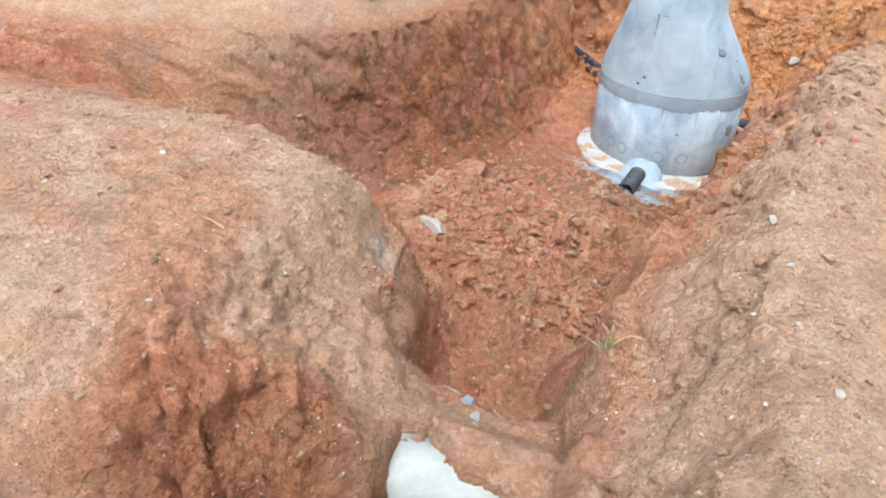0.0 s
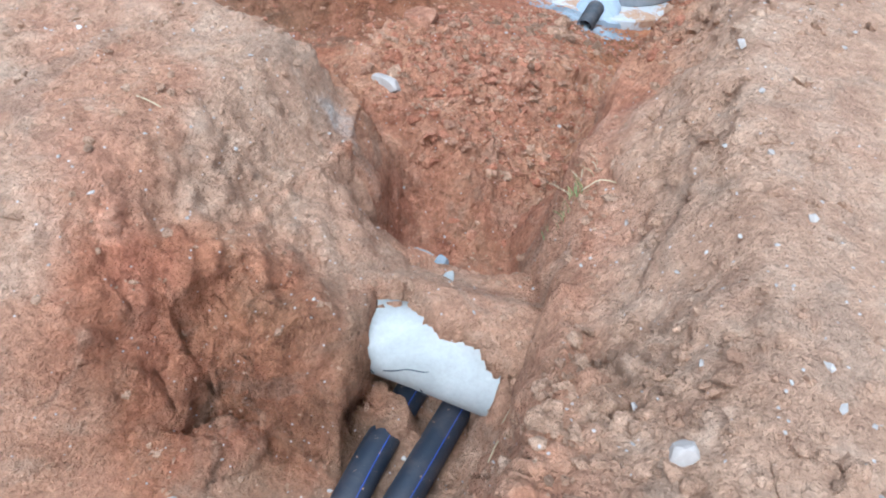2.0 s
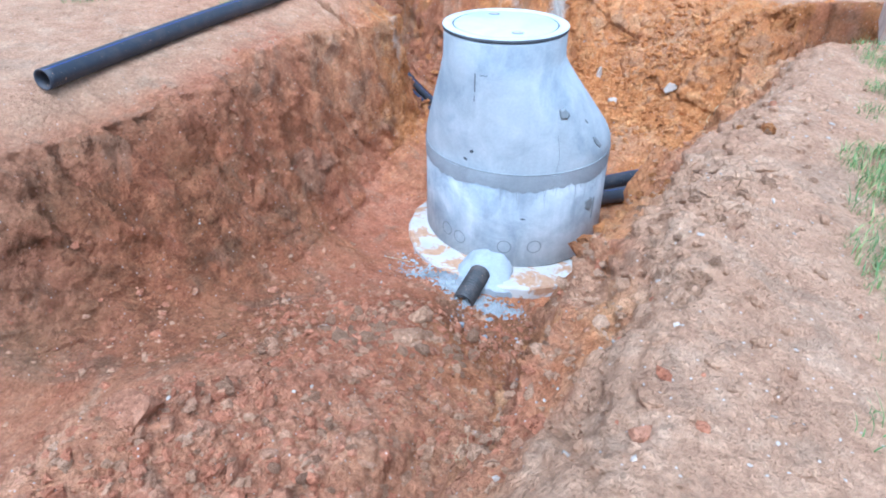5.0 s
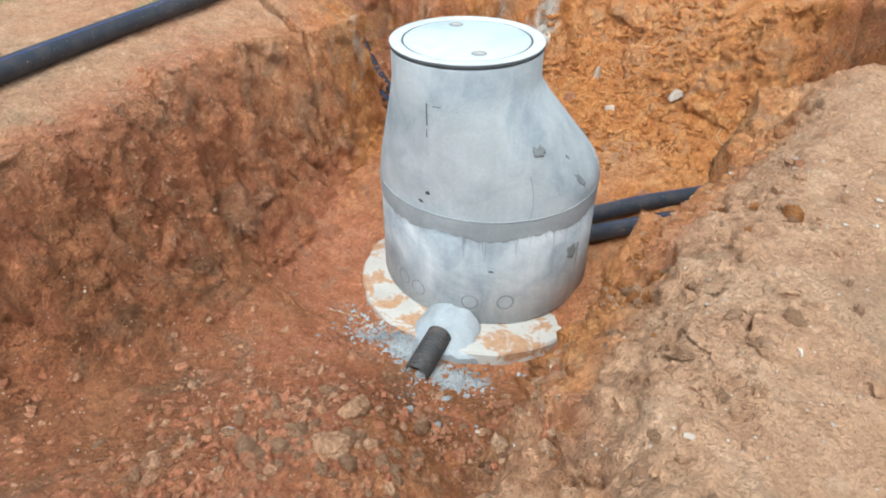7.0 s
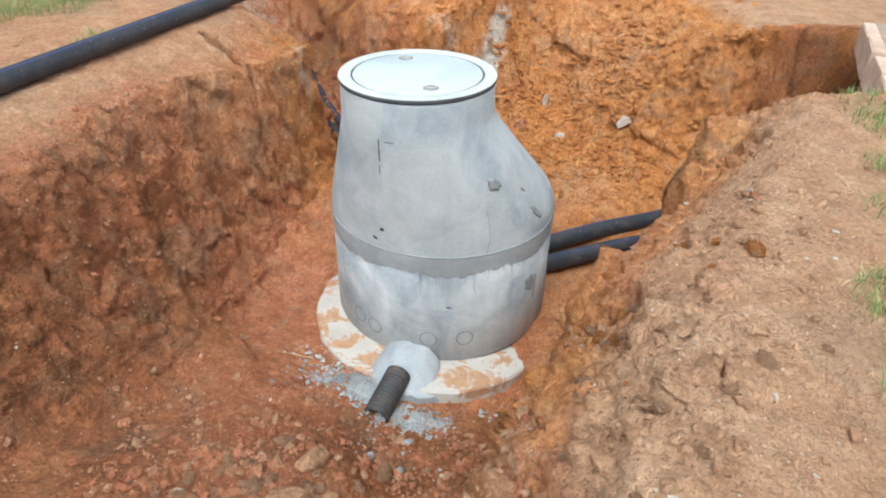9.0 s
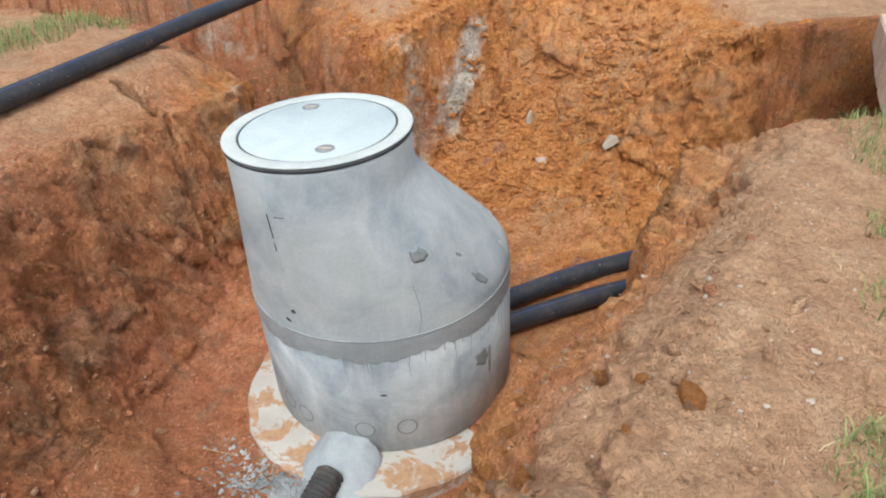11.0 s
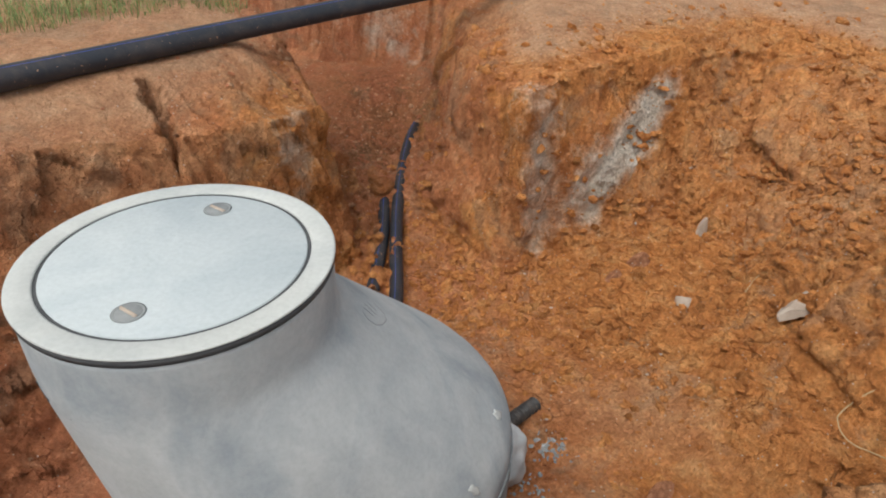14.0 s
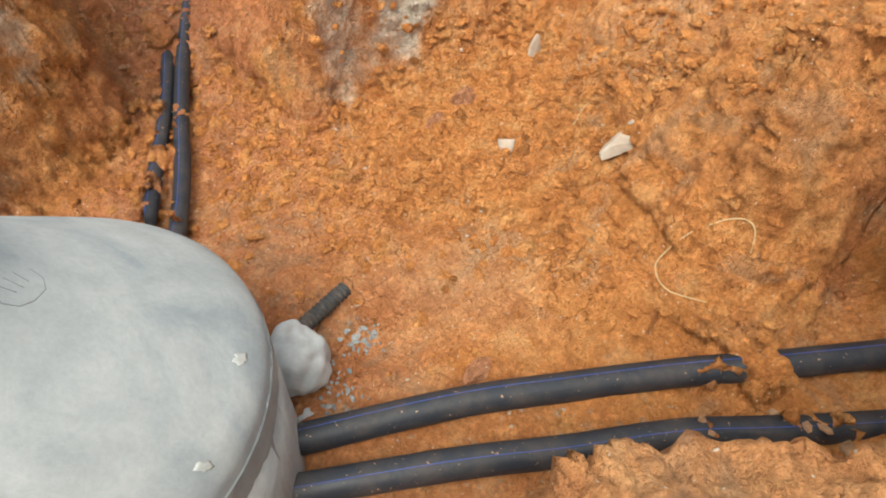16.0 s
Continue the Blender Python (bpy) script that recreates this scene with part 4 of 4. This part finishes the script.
# ---- kerb and road along the bank ----
def block_mesh(sx, sy, sz, seed, bevel=.008, wobble=.004):
    bm = bmesh.new()
    bmesh.ops.create_cube(bm, size=1)
    bmesh.ops.scale(bm, verts=bm.verts, vec=(sx, sy, sz))
    bmesh.ops.bevel(bm, geom=bm.edges[:], offset=bevel, segments=1, affect="EDGES")
    rnd = random.Random(seed)
    for v in bm.verts:
        v.co += Vector([rnd.uniform(-wobble, wobble) for _ in range(3)])
    return bm


kerb = thing("kerb", "weathered row of pale kerb blocks beside the grass", "kerb", kind="structure")
KX, KY, KDX, KDY = 2.65, 2.66, .5737, .819
meshes = []
for q in range(3):
    o = part("kerb_block", block_mesh(.10, .47, .22, q + 1, .01, .006), KERB, kerb, smooth=False)
    o.matrix_basis = pose(KX + KDX * (q - 4) * .5, KY + KDY * (q - 4) * .5, 1.68, 0, 0, -35)
    meshes.append(o.data)
rnd = random.Random(12)
for q in range(-1, 13):
    o = new("kerb_block", meshes[q % 3])
    o.parent = kerb
    s = q * .5
    o.matrix_basis = pose(KX + KDX * s + rnd.uniform(-.012, .012), KY + KDY * s, 1.675 - .03 * (q < 5) - .05 * (q > 8) + rnd.uniform(-.012, .012), rnd.uniform(-1.5, 1.5), rnd.uniform(-3, 3), -35 + rnd.uniform(-1.2, 1.2))


def road_mesh():
    bm = bmesh.new()
    rows = []
    for i in range(60):
        s = -3 + i * .16
        row = []
        for w, dz in ((.05, -.12), (.05, 0), (.5, .008), (1.2, .015), (2.4, .01), (4, 0), (4, -.12)):
            x, y = KX + KDX * s + w * .819, KY + KDY * s - w * .5737
            row.append((x, y, 1.70 + dz + .006 * noise.noise(Vector((x * 2, y * 2, 0)))))
        rows.append(row)
    loft(bm, rows, False, False)
    bmesh.ops.recalc_face_normals(bm, faces=bm.faces)
    return bm


tagged(part("road", road_mesh(), ROAD), "dusty pinkish concrete roadway beyond the kerb", "road", kind="structure")
pipe("road_pipe", [(7.2, 8.2, 1.78), (6.33, 7.08, 1.78), (5.28, 5.76, 1.78)], .07, "dark blue-black pipe length lying on the road", "pipe", "pipes on the road", 70, .058)
pipe("road_pipe", [(8.3, 9.6, 1.72), (7.45, 8.45, 1.72), (7.0, 7.9, 1.74)], .07, "dark blue-black pipe length lying on the road", "pipe", "pipes on the road", 70, .058)
pipe("road_pipe", [(4.5, 4.95, 1.78), (4.36, 4.6, 1.78), (4.1, 3.95, 1.78)], .065, "dark blue-black pipe length lying on the road", "pipe", "pipes on the road", 70, .053)


# ---- grass ----
def grass_patch(name, spots, label, blades, height, seed, mat=None, droop=.6):
    rnd = random.Random(seed)
    verts, faces = [], []
    for cx, cy, r, share in spots:
        for _ in range(int(blades * share)):
            a, q = rnd.uniform(0, 6.283), r * rnd.random() ** .6
            x, y = cx + q * math.cos(a), cy + q * math.sin(a)
            z = float(ground_z(x, y)) - .01
            h, w = height * rnd.uniform(.4, 1.2), rnd.uniform(.0012, .0028)
            d = rnd.uniform(0, 6.283)
            lean = rnd.uniform(.2, 1.0) * droop * h
            c, s = math.cos(d), math.sin(d)
            k = len(verts)
            for t, ww in ((0, 1), (.45, .9), (.8, .55), (1, .08)):
                ox, oz = lean * t * t * 1.6, h * (t - .35 * t * t * t * droop)
                verts.append((x + c * ox - s * w * ww, y + s * ox + c * w * ww, z + oz))
                verts.append((x + c * ox + s * w * ww, y + s * ox - c * w * ww, z + oz))
            for t in range(3):
                faces.append((k + 2 * t, k + 2 * t + 1, k + 2 * t + 3, k + 2 * t + 2))
    me = bpy.data.meshes.new(name)
    me.from_pydata(verts, [], faces)
    me.materials.append(mat or GRASS)
    return tagged(new(name, me), label, "grass", kind="stuff")


grass_patch("grass", [(2.55, 2.8, .16, .6), (2.78, 3.1, .12, .3), (3.0, 3.42, .16, 1.4), (3.1, 3.6, .2, 2.4), (3.3, 3.9, .17, 1.5), (3.43, 4.08, .15, 1.8), (3.55, 4.3, .2, 3), (3.72, 4.36, .16, 2.4), (3.95, 4.85, .14, .5),
                      (4.25, 5.2, .16, 1.2), (4.58, 5.68, .2, 1.4), (4.75, 5.9, .25, 1.4), (5.0, 6.2, .25, 1.0), (5.25, 6.45, .2, .5)],
            "green grass tufts with dry blades along the kerb", 150, .08, 4)
grass_patch("grass", [(-.55, 8.5, .3, 1), (-.2, 8.85, .35, 1.4), (.15, 9.3, .35, 1.2), (.5, 9.8, .4, 1.2), (-.9, 8.2, .35, 1.2), (.9, 10.3, .3, .6), (.35, 7.98, .08, .12), (.28, 7.8, .05, .08)],
            "green weeds and grass beyond the long pipe", 520, .12, 9)
grass_patch("weed", [(.74, 1.9, .05, 1)], "small yellow-green weed on the trench edge", 60, .07, 14)
grass_patch("dry_grass", [(1.68, 3.9, .12, .4), (.8, 2.0, .08, .3), (3.5, 4.9, .5, .4), (4.1, 6.0, .3, .3)], "scattered dry straw on the bank edge", 30, .06, 21, STRAW, 1.2)


# ---- loose clods and gravel ----
def scatter(name, spots, label, category, mat, seed, small, large, sink=.3, flat=.75, detail=1):
    """Many small stones in one mesh; spots: x, y, reach in x, reach in y, count."""
    rnd = np.random.RandomState(seed)
    bm = bmesh.new()
    bmesh.ops.create_icosphere(bm, subdivisions=detail, radius=1)
    base = np.array([v.co[:] for v in bm.verts])
    tri = np.array([[v.index for v in f.verts] for f in bm.faces])
    bm.free()
    n = sum(s[4] for s in spots)
    cx = np.concatenate([rnd.normal(s[0], s[2], s[4]) for s in spots])
    cy = np.concatenate([rnd.normal(s[1], s[3], s[4]) for s in spots])
    size = small * (large / small) ** (rnd.rand(n) ** 2.2)
    # keep clear of the concrete
    keep = np.hypot(cx - RX, cy - RY) > .8
    cx, cy, size = cx[keep], cy[keep], size[keep]
    n = len(cx)
    cz = ground_z(cx, cy)
    jag = 1 + .28 * rnd.randn(n, len(base)).clip(-1.6, 1.6)
    squash = np.stack([rnd.uniform(.7, 1.3, n), rnd.uniform(.6, 1.1, n), rnd.uniform(.45, 1, n) * flat], -1)
    p = base[None] * jag[..., None] * squash[:, None] * size[:, None, None]
    a, t = rnd.uniform(0, 6.283, n)[:, None], rnd.uniform(-.6, .6, n)[:, None]
    y2, z2 = p[..., 1] * np.cos(t) - p[..., 2] * np.sin(t), p[..., 1] * np.sin(t) + p[..., 2] * np.cos(t)
    x3, y3 = p[..., 0] * np.cos(a) - y2 * np.sin(a), p[..., 0] * np.sin(a) + y2 * np.cos(a)
    co = np.stack([x3 + cx[:, None], y3 + cy[:, None], z2 + (cz + size * flat * (.5 - sink))[:, None]], -1).reshape(-1, 3)
    faces = (tri[None] + (np.arange(n) * len(base))[:, None, None]).reshape(-1, 3)
    me = bpy.data.meshes.new(name)
    me.from_pydata(co.tolist(), [], faces.tolist())
    me.materials.append(mat)
    return tagged(new(name, me), label, category, kind="stuff")


scatter("soil_clods", [(.75, 3.75, .5, .4, 1500), (1.35, 4.6, .45, .4, 1100), (1.6, 5.2, .6, .25, 800), (.4, 3.3, .3, .3, 500), (1.0, 3.1, .35, .25, 400)],
        "crumbled red-brown clods on the spoil heap", "clods", CLOD, 1, .006, .042)
scatter("soil_clods", [(4.4, 9.2, .7, .7, 2400), (3.9, 8.9, .3, .25, 1100), (4.1, 9.6, .3, .35, 1000), (4.8, 10.2, .6, .6, 1300), (3.7, 8.6, .45, .25, 450), (4.9, 8.1, .3, .2, 300), (4.4, 8.1, .3, .2, 250), (4.0, 7.45, .12, .06, 90), (4.9, 7.12, .4, .06, 250), (2.5, 8.9, .35, .6, 900), (3.4, 8.7, .4, .3, 500), (4.9, 8.7, .4, .4, 500)],
        "crumbled orange clods on the spoil slope", "clods", CLOD_OCHRE, 2, .007, .048)
scatter("soil_clods", [(2.5, 4.35, .25, .4, 700), (1.45, 2.7, .3, .4, 300), (2.0, 3.5, .3, .4, 350), (3.2, 5.2, .3, .4, 350), (.55, .85, .2, .3, 450), (1.0, 1.7, .25, .35, 200), (4.9, 7.05, .5, .12, 300)],
        "loose tan clods along the broken bank edge", "clods", CLOD_TAN, 3, .006, .036)
scatter("soil_clods", [(-.6, 2.4, .7, .6, 900), (-.5, 1.1, .4, .25, 350), (-.9, 3.2, .6, .3, 400), (.3, 7.0, .5, .6, 200), (.2, 1.85, .35, .12, 150)],
        "small tan crumbs of earth on the mound", "clods", CLOD_TAN, 4, .004, .022)
scatter("soil_clods", [(.1, 5.0, .5, .25, 350), (.9, 6.2, .3, .5, 350), (2.0, 5.35, .6, .22, 600), (1.6, 10.4, .3, .8, 900), (1.3, 9.0, .3, .4, 150)],
        "small red crumbs of earth on the trench floor", "clods", CLOD, 14, .005, .03)
scatter("grit", [(1.8, 3.4, .6, 1.0, 260), (-.5, 2.2, .8, .8, 260), (2.2, 5.4, .8, .4, 160), (4.0, 8.3, 1.0, .8, 260), (.8, .9, .4, .5, 120), (3.4, 5.2, .5, .6, 120)],
        "scattered pale grit and stone chips", "grit", ROCK, 5, .004, .013)
scatter("gravel", [(1.98, 5.92, .06, .07, 700), (2.27, 5.7, .1, .045, 800), (2.12, 5.76, .09, .05, 300), (1.8, 6.03, .1, .06, 240), (1.7, 6.25, .08, .08, 60), (2.1, 5.5, .2, .1, 30), (2.75, 5.72, .06, .05, 20), (3.5, 7.58, .05, .05, 70), (3.4, 7.3, .08, .06, 50)],
        "grey crushed gravel spilled round the pipe inlet", "gravel", GRAVEL, 6, .007, .017, .1)

# ---- single stones ----
for name, x, y, rx, ry, rz, mat, seed, rugged, label, turn in (
        ("flat_stone", .15, 3.25, .095, .05, .035, ROCK, 3, .5, "flat white angular stone on the spoil heap", -50),
        ("large_clod", .38, 3.83, .12, .085, .07, CLOD, 5, .35, "large brownish clod on the heap crest", 20),
        ("large_clod", .72, 4.25, .10, .07, .05, CLOD, 6, .4, "large brownish clod on the heap crest", 60),
        ("large_clod", .92, 3.5, .07, .06, .05, CLOD, 7, .4, "red-brown clod on the heap", 10),
        ("flat_stone", 4.70, 8.55, .15, .06, .04, ROCK, 8, .4, "long pale slab of stone in the orange slope", 55),
        ("upright_stone", 4.32, 9.66, .05, .03, .085, ROCK, 9, .3, "small pale upright stone in the slope", 30),
        ("round_stone", 4.15, 8.72, .05, .045, .045, ROCK, 10, .2, "rounded pinkish stone on loose earth", 0),
        ("white_stone", .58, .66, .034, .026, .026, ROCK, 11, .4, "white-faced stone on the bank", 30),
        ("white_stone", .50, .49, .036, .026, .02, ROCK, 12, .4, "white stone chip on the bank", 80),
        ("white_stone", 1.32, 2.14, .02, .014, .012, ROCK, 13, .4, "small white stone chip on the bank", 80),
        ("large_clod", .54, .86, .07, .05, .06, CLOD_TAN, 14, .4, "upstanding lump of tan earth on the bank", 15),
        ("white_stone", 2.18, 5.5, .035, .022, .018, GRAVEL, 15, .3, "pale grey stone on the trench floor", 15),
        ("white_stone", 1.95, 5.38, .025, .018, .03, GRAVEL, 16, .5, "pale grey concrete chip on the floor", 15),
        ("white_stone", 2.1, 5.3, .03, .02, .016, GRAVEL, 17, .5, "pale grey concrete chip on the floor", 65),
        ("brown_stone", 2.5, 5.42, .06, .045, .035, CLOD, 18, .3, "brown stone on the trench floor", 15),
        ("large_clod", 1.65, 5.2, .09, .06, .06, CLOD_TAN, 19, .4, "pale brown clod on the trench floor", 45),
        ("large_clod", 1.55, 4.95, .10, .06, .05, CLOD_TAN, 20, .4, "pale brown clod on the trench floor", 5),
        ("white_stone", 1.05, 5.05, .035, .025, .025, ROCK, 21, .4, "white stone on the trench floor", 5),
        ("large_clod", 4.35, 8.05, .06, .05, .04, CLOD_OCHRE, 22, .4, "orange clod on the trench floor", 5),
        ("large_clod", 3.35, 8.1, .06, .045, .035, CLOD_OCHRE, 23, .4, "orange clod on the trench floor", 45),
        ("large_clod", 4.45, 8.75, .09, .06, .06, CLOD_OCHRE, 24, .4, "orange clod on the spoil slope", 45),
        ("large_clod", 4.75, 7.65, .07, .06, .05, CLOD_OCHRE, 25, .4, "orange clod at the slope foot", 45),
        ("large_clod", 4.05, 7.42, .07, .05, .05, CLOD, 26, .4, "dark red clod beside the pipes", 45),
        ("large_clod", 3.75, 9.0, .07, .06, .05, CLOD, 27, .4, "dark red clod on the spoil slope", 45),
        ("large_clod", 3.9, 9.2, .08, .07, .06, CLOD, 28, .4, "dark red clod on the spoil slope", 5),
        ("pipe_shard", .31, 1.84, .022, .05, .03, CEMENT_PIPE, 30, .3, "broken white shard of cement pipe", -20),
        ("pipe_shard", .25, 2.05, .06, .016, .025, CEMENT_PIPE, 31, .3, "broken pale shard of cement pipe", -35),
        ("grey_stone", .31, 1.98, .035, .025, .03, MORTAR, 32, .3, "grey stone wedged beside the broken pipe", -35),
        ("red_brick", 4.19, 4.86, .09, .055, .05, CLOD, 33, .3, "weathered red brick end among the grass", 40)):
    stone(name, x, y, rx, ry, rz, mat, seed, label, turn)


# ---- thin stray things ----
def strand(name, points, r, mat, label, category):
    return tagged(part(name, tube(smooth_line(points, .02), r, 6), mat), label, category)


strand("yellow_cord", [(5.0 + .16 * math.cos(a) * (1 + .1 * a), 7.83 + .12 * math.sin(a), float(ground_z(5.0 + .16 * math.cos(a), 7.83 + .12 * math.sin(a))) + .012 + .02 * (math.sin(2 * a) > 0)) for a in [.4 * k for k in range(13)]],
       .003, STRAW, "thin yellow cord curled on the earth", "cord")
for x, y, dx, dy, up in ((.78, 1.9, .1, -.05, .03), (.80, 1.97, .03, .1, .05), (4.5, 8.85, .12, .2, .05), (.42, 1.2, .1, .0, .02), (.35, 1.05, .05, .07, .03), (1.5, 6.35, .2, -.1, .02), (-.72, 2.1, .08, -.04, .02)):
    strand("dry_stalk", [(x, y, float(ground_z(x, y)) + .005), (x + dx * .5, y + dy * .5, float(ground_z(x + dx * .5, y + dy * .5)) + up), (x + dx, y + dy, float(ground_z(x + dx, y + dy)) + .01)],
           .0022, STRAW, "thin dry stalk lying on the earth", "stalk")


# ---- clods near the path, one by one ----
def clod_mesh(seed):
    bm = bmesh.new()
    bmesh.ops.create_icosphere(bm, subdivisions=1, radius=1)
    rnd = random.Random(seed)
    for v in bm.verts:
        v.co = Vector((v.co.x * 1.15, v.co.y * .9, v.co.z * .7)) * rnd.uniform(.7, 1.2)
    me = bpy.data.meshes.new("clod")
    bm.to_mesh(me)
    bm.free()
    return me


rnd = random.Random(77)
shapes = {m.name: [clod_mesh(s) for s in range(5)] for m in (CLOD, CLOD_TAN, CLOD_OCHRE)}
for mat in (CLOD, CLOD_TAN, CLOD_OCHRE):
    for me in shapes[mat.name]:
        me.materials.append(mat)
for mat, cx, cy, sx, sy, count, small, large in ((CLOD, .8, 3.8, .5, .38, 75, .014, .045), (CLOD, 1.45, 4.9, .4, .3, 50, .014, .04), (CLOD_TAN, 2.55, 4.4, .25, .4, 40, .015, .04),
                                                 (CLOD_TAN, .58, .8, .15, .25, 30, .01, .028), (CLOD_OCHRE, 4.3, 8.8, .5, .5, 65, .018, .05),
                                                 (CLOD_TAN, 1.55, 4.95, .28, .16, 55, .02, .065), (CLOD_OCHRE, 2.8, 4.72, .16, .22, 40, .015, .05)):
    for _ in range(count):
        x, y = rnd.gauss(cx, sx), rnd.gauss(cy, sy)
        r = small * (large / small) ** (rnd.random() ** 1.6)
        o = new("clod", rnd.choice(shapes[mat.name]))
        o.parent = ground
        o.matrix_basis = pose(x, y, float(ground_z(x, y)) + .2 * r, rnd.uniform(-25, 25), rnd.uniform(-25, 25), rnd.uniform(0, 360)) @ Matrix.Diagonal((r, r, r, 1))
